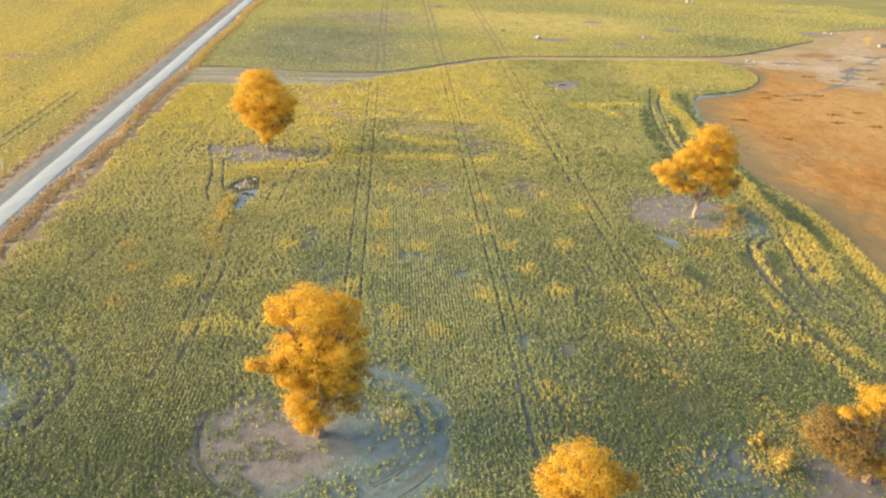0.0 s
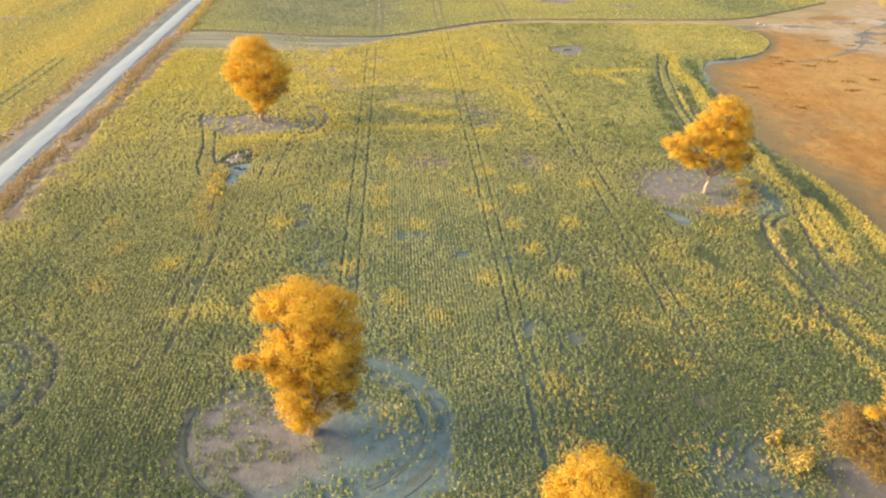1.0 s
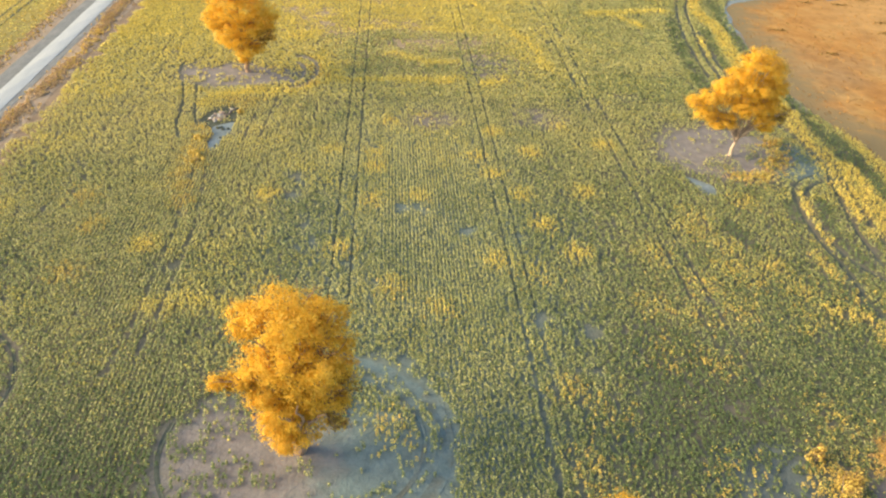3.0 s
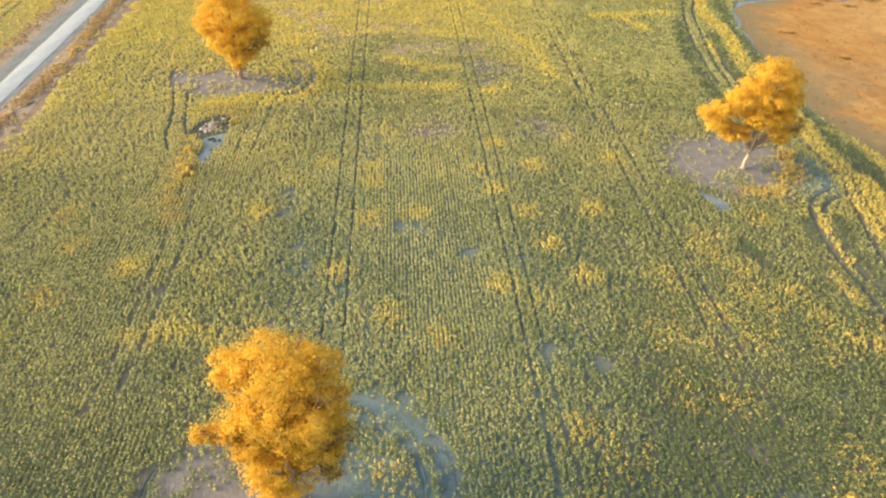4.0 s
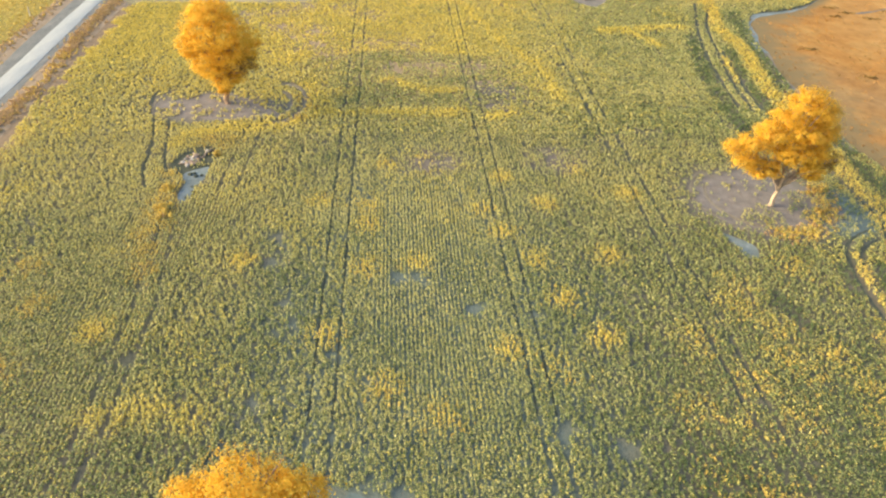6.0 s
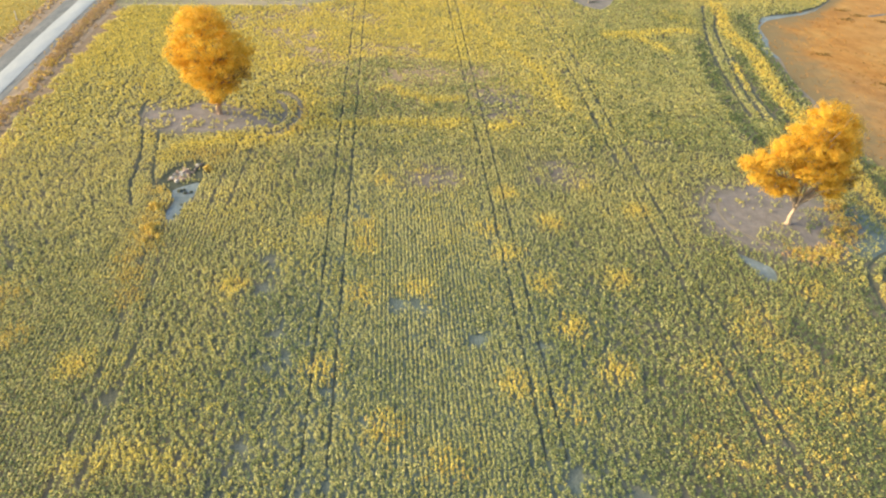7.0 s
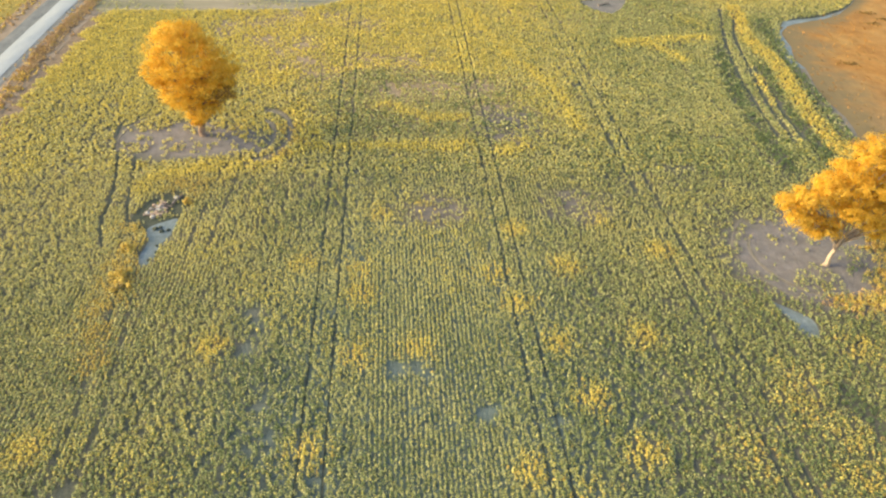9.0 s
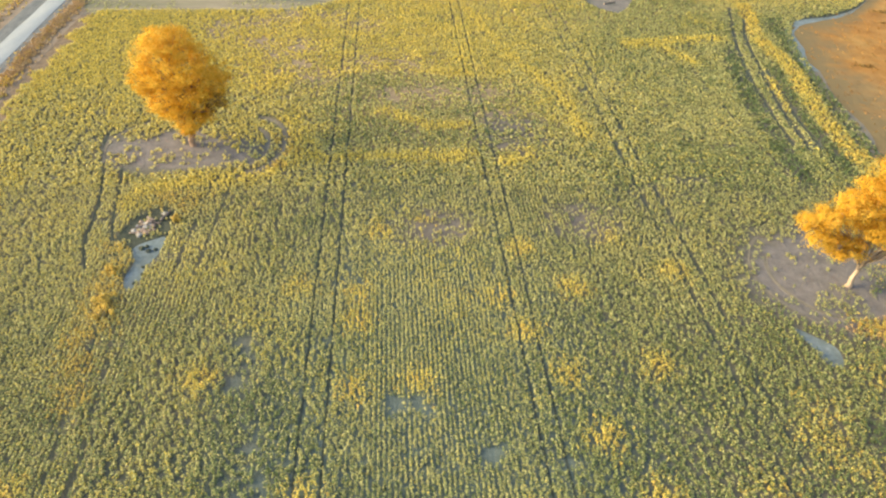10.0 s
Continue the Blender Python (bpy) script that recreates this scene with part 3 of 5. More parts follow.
for run, mat, words in ((slice(35, 53), M_DUST, "grey dust along the rim of the crop"), (slice(52, 76), M_WET, "pale damp clay along the rim of the crop")):
    strip("dust_rim", edge[run], rim[run], mat, words, "bare ground", z=0.046, lanes=3)
gully = spline([(158.0, 224.0), (140.5, 208.3), (131.0, 201.0), (124.3, 192.4), (119.5, 184.0), (115.0, 179.1), (106.0, 172.0), (98.5, 167.6), (93.0, 165.5)], closed=False)
deep = (0.2 + 1.8 * patchy(gully[:, 0], gully[:, 1], 5.0, 40) ** 2)[:, None]
strip("gully", gully + np.array([-0.35, 0.5]) * deep, gully - np.array([-0.35, 0.5]) * deep, M_DAMP, "shallow grey runnel across the dry pasture", "gully", z=0.036, crown=-0.02, lanes=2)
sheet("field_east", EASTFIELD, 0.03, M_LEFT, "yellow-green crop beyond the pasture", "field")
sheet("farm_track", FARTRACK, 0.034, M_SAND, "pale sandy farm track between the crops", "track")
bank = spline([(-50.0, 181.0), (-40.6, 182.0), (-27.0, 180.0), (-12.0, 179.0), (0.6, 181.5), (15.4, 192.0), (31.7, 201.5), (64.6, 205.4), (90.5, 208.5), (106.7, 215.0), (139.0, 238.5)], closed=False)
strip("bank", [(x, y + 0.8 + 0.5 * math.sin(x * 0.4)) for x, y in bank], [(x, y) for x, y in bank], M_UNDER, "low weedy earth bank beside the sandy track", "bank", crown=0.28, z=0.03, lanes=6)
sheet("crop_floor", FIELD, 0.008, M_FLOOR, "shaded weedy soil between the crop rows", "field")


def ragged(cx, cy, ra, rb, rough, seed, n=150):
    """An uneven round outline."""
    th = np.arange(n) * 6.2832 / n
    wob = 1 + rough * (np.sin(3 * th + seed) + 0.7 * np.sin(7 * th + 2 * seed) + 0.6 * np.sin(13 * th + 3 * seed)) / 2 + rough * (patchy(th * 9, th * 0 + seed, 1.0, 3) - 0.5) * 1.6
    return np.stack([cx + ra * wob * np.cos(th), cy + rb * wob * np.sin(th)], 1)


tan = FARTRACK[FARTRACK[:, 0] > 9]
first = int(np.argmax(np.hypot(*(np.roll(tan, 1, 0) - tan).T)))
sheet("farm_track_east", np.roll(tan, -first, 0), 0.040, M_TAN, "tan sandy farm track between the crops", "track")
for key, (cx, cy, ra, rb) in BARE.items():
    if not key in ("south", "near_east"):
        sheet("bare_soil", ragged(cx, cy, ra, rb, 0.16, cy), 0.018, M_FLOOR, "dusty grey bare soil in the crop", "bare ground")


def rut(line, width, z, mat=M_RUT):
    """A narrow wheel rut with a hollowed floor along a line."""
    p = np.asarray(line, float)
    d = np.gradient(p, axis=0)
    d /= np.linalg.norm(d, axis=1, keepdims=True)
    side = np.stack([-d[:, 1], d[:, 0]], 1) * width / 2
    strip("rut_or_shade_strip", p + side, p - side, mat, "dark strip: wheel rut, or painted shade along the crop edge", "wheel track", z=z, crown=-0.012, lanes=2)


for wx, south, north in WHEELS:
    row = -46.815 + 0.37 * round((wx + 46.815) / 0.37) + (0.185 if wx > 20 else 0.0)
    rut([(row + 0.02 * math.sin(v * 0.7 + wx), v) for v in np.arange(max(south, 64.0), north, 2.0)], 0.17 if wx < 20 else 0.18, 0.030)
for k, c in enumerate(CURVES[:-2]):
    rut(c, 0.3 if c[0, 0] > 40 else 0.22, 0.030 + 0.0006 * k)
# dark lines painting the shadow at the crop's edge, built like ruts
for k, line in enumerate((edge[edge[:, 1] > 122] - np.array([0.5, -0.2]), FIELD[(FIELD[:, 0] > 60) & (FIELD[:, 1] > 199)])):
    rut(line, 0.5, 0.034 + 0.001 * k)
FAR_RUTS = (-4.3, -2.5, 11.8, 13.7, 30.3, 32.2)
for k, wx in enumerate(FAR_RUTS):
    rut([(wx + 0.15 * math.sin(v * 0.2), v) for v in np.arange(184 + max(0, 0.65 * wx), 300, 6.0)], 0.26, 0.06 + 0.001 * k, M_UNDER)
for k, off in enumerate((-13.2, -15.0)):
    rut([(road_x(v) + off + 0.3 * math.sin(v / 17), v) for v in np.arange(112, 158, 4.0)], 0.3, 0.065 + 0.001 * k)
track = spline([(-47.0, 176.5), (-38.0, 177.5), (-26.0, 175.5), (-12.0, 174.5), (0.0, 179.5), (15.0, 190.0), (32.0, 199.4)], closed=False)
for k, off in enumerate((0.0, 1.9, -3.2)):
    rut(track + np.array([0.0, off]), 0.5, 0.05 + 0.001 * k, M_RING)
for k, (cx, cy, ra, rb, a0, a1) in enumerate(RINGS):
    th = np.radians(np.linspace(a0, a1, 50))
    rut(np.stack([cx + ra * np.cos(th), cy + rb * np.sin(th)], 1), 0.2 if cx < -30 else 0.6 if ra < 4 else 1.0 if ra > 10 and cy < 50 and a0 < 100 else 0.36, 0.040 + 0.0006 * k, M_RUT if cx < -30 or a0 == 165 else M_DUST if cx > 40 or cy > 100 else M_RING)
for cx, cy, ra, rb in ((121.6, 186.4, 2.4, 2.0), (125.4, 193.6, 2.2, 3.2), (130.4, 196.6, 4.0, 1.6), (137.2, 204.6, 3.0, 1.6), (145.0, 214.6, 3.2, 1.3), (114.2, 177.6, 3.0, 0.8), (112.0, 203.0, 4.0, 1.2), (128.5, 209.0, 3.0, 1.2)):
    sheet("damp_patch", ragged(cx, cy, ra, rb, 0.45, cy, 60), 0.058, M_DAMP, "damp grey clay on the dry pasture", "bare ground")
sheet("saltpan", SALTPAN, 0.024, M_WET, "pale blue-grey bare clay in the crop", "bare ground")
sheet("hollow", HOLLOW, 0.020, M_DARKSOIL, "dark damp hollow in the crop", "hollow")
sheet("east_pan", EASTPAN, 0.02, M_WET, "pale grey bare clay in the crop", "bare ground")
sheet("north_pan", NORTHPAN, 0.02, M_SOIL, "bare clay patch in the crop", "bare ground")


# ---- the crop ----
def build_crop(name, x, y, yellow, dark, gold, leaves, radius, height, size, mats, label, paleness=0.0):
    """One plant at each place: leaves heaped into a tuft, the upper ones in flower where yellow is high."""
    n = len(x)
    tall = height * (0.78 + 0.44 * rng.random(n))
    ang = rng.random((n, leaves)) * 6.283
    rad = radius * np.sqrt(rng.random((n, leaves))) * (0.7 + 0.6 * rng.random(n))[:, None]
    up = rng.random((n, leaves))
    cx, cy = x[:, None] + 0.55 * rad * np.cos(ang), y[:, None] + 1.1 * rad * np.sin(ang)
    cz = tall[:, None] * (0.25 + 0.75 * up) * (1 - 0.35 * (rad / (radius * 1.25)) ** 2)
    c = np.stack([cx, cy, cz], 2).reshape(-1, 3)
    nrm = np.stack([np.cos(ang) * 0.6, np.sin(ang) * 0.6, 0.7 + 0.9 * up], 2).reshape(-1, 3) + rng.normal(size=(n * leaves, 3)) * 0.35
    blooming = rng.random(n) < 0.01 + 0.9 * yellow
    flower = rng.random((n, leaves)) < (0.7 * yellow + 0.3 * blooming * (0.25 + 0.75 * yellow))[:, None] * (0.4 + 0.8 * up)
    index = np.where(flower, 1, 0)
    index = np.where((rng.random((n, leaves)) < (0.8 * paleness + 0.2 * (rng.random(n) < paleness))[:, None]) & ~flower, 4, index)
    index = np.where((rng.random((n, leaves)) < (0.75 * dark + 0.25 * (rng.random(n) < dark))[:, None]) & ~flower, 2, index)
    index = np.where((rng.random(n) < gold)[:, None] & (rng.random((n, leaves)) < 0.85), 3, index)
    s = size * (0.7 + 0.6 * rng.random(n * leaves))
    return tagged(leaf_mesh(name, c, nrm, s, mats, index.ravel(), slim=0.75, corners=3), label, "crop", kind="stuff")


CROP_MATS = [M_LEAF, M_FLOWER, M_DARKLEAF, M_WEED, M_PALELEAF]


def main_field_plants(step_x, step_y):
    gx = np.arange(-47, 97, step_x)
    gy = np.arange(30, 203, step_y)
    x, y = (a.ravel() for a in np.meshgrid(gx, gy))
    x = x + rng.normal(size=len(x)) * (0.045 + 0.2 * np.clip((patchy(x, y, 14.0, 51) - 0.22) / 0.3, 0, 1) * np.clip(np.abs(x - 6) / 12, 0.2, 1))
    y = y + (rng.random(len(y)) - 0.5) * step_y * 1.0
    for wx, south, north in WHEELS:
        off = x - (-46.815 + 0.37 * round((wx + 46.815) / 0.37))
        x = np.where((np.abs(off) < 0.37) & (y > south) & (wx < 20), x + np.sign(off) * 0.075, x)
    near = (x > -33 - 0.62 * (y - 38)) & (x < 41 + 0.68 * (y - 38))
    ok = near & inside(FIELD, x, y)
    return x[ok], y[ok]


def plant_fields(x, y):
    """What grows where: keep, yellow, dark and gold for each place."""
    keep = np.ones(len(x))
    rag = 0.75 + 0.5 * patchy(x, y, 1.4, 1)
    for wx, south, north in WHEELS:
        off = np.abs(x + 46.815 - 0.37 * round((wx + 46.815) / 0.37) - (0.185 if wx > 20 else 0.0))
        keep[(off < (0.11 if wx < 20 else 0.15)) & (y > south)] = 0.12 if wx > 20 else 0.05
        keep[(off < 0.16) & (y > south) & (y < 64)] = 0.3
    for c in CURVES:
        keep[distance(c, x, y) < (0.34 if c[0, 0] > 40 else 0.16 if c[0, 0] > -20 else 0.22) * rag] = 0.06
    for k, c in enumerate(FAINT):
        keep[distance(c, x, y) < 0.2 * rag] = 0.28 if k < 2 else 0.5
    for key in BARE:
        r = ellipse_ratio(key, x, y) + (0.9 if key == "north" else 0.25 if key == "east" else 0.6) * (patchy(x, y, 2.6, 2) - 0.45) + 0.3 * (patchy(x, y, 0.8, 17) - 0.5)
        keep = np.where(r < 1, np.minimum(keep, 0.4 if key == "south" else 0.24 if key == "near_east" else 0.02 + 0.4 * (patchy(x, y, 1.3, 33) > 0.66)), keep)
        keep = np.where((r >= 1) & (r < 1.35), np.minimum(keep, 0.6 if key != "near_east" else 1.0), keep)
    for cx, cy, a, b, a0, a1 in RINGS:
        gap = np.abs(np.hypot((x - cx) / a, (y - cy) / b) - 1) * (a + b) / 2
        turn = np.degrees(np.arctan2((y - cy) / b, (x - cx) / a))
        keep[(gap < (0.5 if a < 4 else 0.75 if a > 10 and cy < 50 and a0 < 100 else 0.4) * rag) & ((turn - a0) % 360 < a1 - a0)] *= 0.25 if cx < -30 else 0.12 if cy < 60 else 0.04 if a < 4 else 0.32
    for poly in (HOLLOW, SALTPAN, EASTPAN, NORTHPAN):
        keep[inside(poly, x, y)] = 0.0 if poly is not HOLLOW else 0.12
    rim = x - np.interp(y, [-60, 100, 160, 166], [-45.6, -46.8, -47.3, -46.5])
    keep *= np.clip((rim - 2.6 * patchy(x, y, 2.2, 54) ** 1.5) / 0.5, 0, 1)
    thin = spots(x, y, THIN, 0.75)
    keep *= 1 - np.clip(1.5 * thin * (0.4 + patchy(x, y, 0.7, 3)), 0, 1)
    keep *= 1 - (0.15 + 0.6 * (y > 100)) * spots(x, y, FADED, 3.2) * (0.4 + patchy(x, y, 1.2, 27))
    keep *= np.where(patchy(x, y, 1.3, 4) * 0.6 + patchy(x, y, 6.0, 5) * 0.4 < 0.18, 0.5, 1.0)
    keep *= 0.97 - 0.12 * np.clip((x - 20) / 10, 0, 1) * np.clip((84 - y) / 14, 0, 1)
    yellow = 0.02 + 1.1 * np.clip(patchy(x, y, 8.0, 6) * 0.55 + patchy(x, y, 2.4, 7) * 0.5 - 0.62, 0, 0.4)
    # more flowers northward, lightening the far crop as haze would
    yellow += (0.3 * np.clip((y - 92) / 55, 0, 1) + 0.08 * (patchy(x, y, 1.0, 31) > 0.55) * np.clip((-6 - x) / 8, 0, 1) * np.clip((y - 76) / 12, 0, 1)) * (1 - np.clip((x - 22) / 15, 0, 1))
    yellow = np.maximum(yellow, np.clip(1.25 * spots(x, y, YELLOW, 1.4), 0, 1) * (0.75 + 0.4 * patchy(x, y, 0.9, 8)))
    yellow = np.maximum(yellow, 0.5 * spots(x, y, LARGE, 1.9) * (0.6 + 0.6 * patchy(x, y, 0.9, 8)))
    yellow += 0.12 * (0.5 + 1.0 * patchy(x, y, 3.0, 46)) * np.clip((y - 108) / 25, 0, 1) * np.clip((38 - x) / 12, 0, 1)
    streak = np.zeros(len(x))
    for c in STREAKS:
        streak = np.maximum(streak, np.exp(-((distance(c, x, y) + 1.6 * (patchy(x, y, 1.6, 59) - 0.5)) / 1.6) ** 2))
    streak = np.maximum(streak, spots(x, y, [(-9.8, 127.0), (-9.4, 124.0), (-8.6, 121.0), (-7.6, 118.4), (-12.0, 114.8), (-6.6, 124.5), (-16.5, 113.2), (-21.0, 112.0)], 2.4) * (0.55 + 0.6 * patchy(x, y, 1.2, 61)))
    yellow = np.maximum(yellow, 0.95 * streak)
    edge_y = np.interp(x, [-16, -11.5, -3, 1.5, 12.4, 20, 24], [135.5, 139.1, 141.9, 142.4, 140.6, 138, 132]) + 3.0 * (patchy(x, y, 2.2, 64) - 0.5)
    beyond = np.clip((y - edge_y) / 1.2, 0, 1) * np.clip((21 - x) / 8, 0, 1)
    yellow += 0.3 * beyond * (0.5 + patchy(x, y, 2.0, 60))
    sward = np.clip((edge_y - y) / 1.2, 0, 1) * np.clip((y - 119.5) / 2, 0, 1) * np.clip((x + 8) / 3, 0, 1) * np.clip((21 - x) / 7, 0, 1) * (1 - streak)
    yellow *= 1 - 0.7 * sward
    warp = 0.7 * (patchy(x, y, 2.0, 9) - 0.5)
    ribbon, shade = np.zeros(len(x)), np.zeros(len(x))
    for c, w in EAST_GOLD:
        ribbon = np.maximum(ribbon, np.exp(-((distance(c, x, y) + warp) / w) ** 4))
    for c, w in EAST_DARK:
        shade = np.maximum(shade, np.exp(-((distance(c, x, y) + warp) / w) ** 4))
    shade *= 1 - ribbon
    yellow += (1.0 - 0.4 * np.clip((80 - y) / 10, 0, 1)) * ribbon * (0.55 + 0.5 * patchy(x, y, 1.3, 18))
    yellow += 0.08 * np.clip((x - 20) / 10, 0, 1) * (0.4 + patchy(x, y, 1.6, 53))
    yellow += 0.35 * np.clip((x - 54) / 4, 0, 1) * np.clip((104 - y) / 8, 0, 1) * (0.3 + patchy(x, y, 2.0, 43))
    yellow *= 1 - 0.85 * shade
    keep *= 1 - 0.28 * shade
    south_west = np.clip((-6 - x) / 8, 0, 1) * np.clip((80 - y) / 12, 0, 1)
    yellow += (0.12 * (x < -12) + 0.12 * (x < -38)) * (1 - 0.4 * south_west)
    yellow *= 1 - 0.6 * np.clip((70 - y) / 14, 0, 1) * (1 - ribbon)
    # dark plants at (46.6, 92.8) partly stand in for the east tree's shadow
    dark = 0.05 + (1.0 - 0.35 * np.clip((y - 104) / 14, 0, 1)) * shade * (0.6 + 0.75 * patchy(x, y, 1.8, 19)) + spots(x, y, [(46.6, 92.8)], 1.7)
    keep = np.maximum(keep, 0.4 * (spots(x, y, [(46.6, 92.8)], 1.7) > 0.45))
    keep *= 1 - 0.6 * spots(x, y, [(52.6, 96.2), (53.0, 93.4), (52.4, 89.8), (50.8, 90.4), (51.6, 92.2)], 1.2)
    dark += 0.5 * (0.4 + 1.0 * patchy(x, y, 0.8, 49)) * spots(x, y, [(22.0, 49.0), (27.0, 50.0), (18.0, 47.0), (24.0, 55.0)], 4.5)
    yellow *= 1 - 0.6 * spots(x, y, [(22.0, 49.0), (27.0, 50.0)], 4.5)
    dark += 0.22 * np.clip((100 - y) / 16, 0, 1) + 0.18 * np.clip((64 - y) / 16, 0, 1) + 0.1 * south_west + 0.2 * np.clip((-12 - x) / 8, 0, 1) * np.clip((104 - y) / 12, 0, 1)
    dark += 0.1 * np.clip((x - 16) / 8, 0, 1) * np.clip((100 - y) / 10, 0, 1) + 0.22 * np.clip((x - 16) / 6, 0, 1) * np.clip((84 - y) / 14, 0, 1) - 0.2 * np.clip((-10 - x) / 8, 0, 1) + 0.25 * np.clip((-8 - x) / 6, 0, 1) * np.clip((56 - y) / 8, 0, 1)
    dark += 0.16 * np.clip((patchy(x, y, 9.0, 10) - 0.5) / 0.25, 0, 1) + 0.22 * (patchy(x, y, 0.8, 37) - 0.5)
    yellow += 0.3 * np.clip((x - 58) / 6, 0, 1) * np.clip((y - 168) / 6, 0, 1) * (0.4 + patchy(x * 0.5, y, 3.0, 41))
    far = np.clip((y - 92) / 12, 0, 1)
    middle = np.clip((x + 9) / 4, 0, 1) * np.clip((15 - x) / 4, 0, 1) * np.clip((y - 58) / 6, 0, 1) * np.clip((106 - y) / 8, 0, 1)
    dark -= 0.09 * middle
    keep *= 1 - 0.25 * (patchy(x, y, 0.9, 47) < 0.34) * far
    yellow += 0.1 * np.clip((patchy(x, y, 1.2, 48) - 0.45) / 0.2, 0, 1) * far * (x < 40)
    dark += 0.3 * np.clip((0.4 - patchy(x, y, 1.2, 48)) / 0.2, 0, 1) * far + 0.16 * sward
    dark *= 1 - 0.7 * streak
    gold = np.maximum((0.9 - 0.4 * (x > 40)) * spots(x, y, GOLD, 1.35), 0.4 * spots(x, y, YELLOW, 1.25) + 0.3 * spots(x, y, LARGE, 1.7))
    gold = np.maximum(gold, 0.38 * ribbon)
    shrubby = spots(x, y, SHRUBBY, 1.25)
    gold = np.maximum(gold, 0.9 * shrubby)
    keep = np.maximum(keep, 0.8 * (shrubby * (0.6 + 0.8 * patchy(x, y, 0.7, 57)) > 0.45))
    weedy = spots(x, y, WEEDY, 1.3)
    keep = np.maximum(keep, 0.45 * (weedy > 0.4))
    tall = (0.7 + 0.32 * patchy(x, y, 1.1, 28) + 0.35 * patchy(x, y, 3.5, 29)) * (1 - 0.3 * spots(x, y, FADED, 4.0)) + 0.45 * ribbon + 0.5 * gold + 0.45 * (patchy(x, y, 0.85, 36) - 0.5) + 0.25 * spots(x, y, YELLOW, 1.9) + 0.4 * streak
    # pale leaf share climbs with y: painted haze on top of patchy crop tone
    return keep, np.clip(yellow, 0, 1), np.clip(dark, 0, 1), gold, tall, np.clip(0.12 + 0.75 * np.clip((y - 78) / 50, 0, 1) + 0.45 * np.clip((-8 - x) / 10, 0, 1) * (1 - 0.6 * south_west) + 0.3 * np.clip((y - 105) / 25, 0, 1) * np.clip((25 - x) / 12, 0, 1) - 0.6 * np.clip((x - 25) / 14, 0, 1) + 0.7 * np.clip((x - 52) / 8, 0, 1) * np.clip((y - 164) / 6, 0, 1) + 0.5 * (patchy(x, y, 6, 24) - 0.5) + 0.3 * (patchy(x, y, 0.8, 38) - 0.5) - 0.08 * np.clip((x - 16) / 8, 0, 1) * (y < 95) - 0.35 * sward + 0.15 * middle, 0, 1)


px, py = main_field_plants(0.37, 0.225)
keep, yellow, dark, gold, lift, paleness = plant_fields(px, py)
alive = rng.random(len(px)) < np.maximum(keep, gold * (keep > 0.05))
px, py, yellow, dark, gold, lift, paleness = (a[alive] for a in (px, py, yellow, dark, gold, lift, paleness))
front = py < 112
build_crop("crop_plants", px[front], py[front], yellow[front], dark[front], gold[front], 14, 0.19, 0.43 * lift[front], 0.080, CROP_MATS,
           "low flowering crop in drilled rows, olive green and yellow", paleness[front])
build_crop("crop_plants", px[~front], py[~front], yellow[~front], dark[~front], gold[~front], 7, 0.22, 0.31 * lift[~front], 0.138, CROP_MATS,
           "low flowering crop in drilled rows, yellow-green, paled for distance haze", paleness[~front])


def coarse_places():
    x, y = (a.ravel() for a in np.meshgrid(np.arange(-46, 97, 0.74), np.arange(-58, 203, 0.5)))
    x = x + rng.normal(size=len(x)) * 0.08
    y = y + (rng.random(len(y)) - 0.5) * 0.5
    near = (x > -33 - 0.62 * (y - 38)) & (x < 41 + 0.68 * (y - 38)) & (y > 30)
    ok = inside(FIELD, x, y) & ~near
    return x[ok], y[ok]


cx_, cy_ = coarse_places()
build_crop("crop_plants", cx_, cy_, 0.25 * np.clip(patchy(cx_, cy_, 3.0, 62) - 0.45, 0, 1), 0.3 + 0.4 * patchy(cx_, cy_, 9.0, 63), 0 * cx_, 9, 0.38, 0.4, 0.165, CROP_MATS, "low flowering crop round the field's rim", 0.4)


def scattered(x0, x1, y0, y1, step, poly=None):
    x, y = (a.ravel() for a in np.meshgrid(np.arange(x0, x1, step), np.arange(y0, y1, step)))
    x = x + (rng.random(len(x)) - 0.5) * step
    y = y + (rng.random(len(y)) - 0.5) * step
    if poly is not None:
        ok = inside(np.array(poly, float), x, y)
        x, y = x[ok], y[ok]
    return x, y


# fields across the road and beyond the track
x, y = scattered(-185, -58, 70, 330, 1.0, [(-58.6, 20), (-60.8, 180), (-64, 330), (-190, 330), (-160, 230), (-75, 90)])
beside = x - road_x(y)
band = patchy(beside, y * 0.1, 3.2, 11) * 0.7 + patchy(beside, y * 0.3, 1.3, 52) * 0.3
yel = np.clip(0.55 + 1.1 * (band - 0.47) + 0.3 * patchy(x, y, 30, 12), 0, 1)
gld = np.clip(0.9 - (road_x(y) - 8 - x) / 14, 0, 0.8) * (patchy(x, y, 5, 13) > 0.35) + 0.24 + 0.4 * np.clip((patchy(x * 0.6, y, 25, 16) - 0.4) / 0.3, 0, 1)
build_crop("crop_plants", x, y, yel, 0.06 + 0.5 * np.clip((0.44 - band) / 0.15, 0, 1), gld * (0.3 + 1.1 * band), 9, 0.6, 0.11, 0.17, CROP_MATS, "flowering yellow crop across the road", 0.6)
x, y = scattered(-50, 200, 182, 330, 1.15)
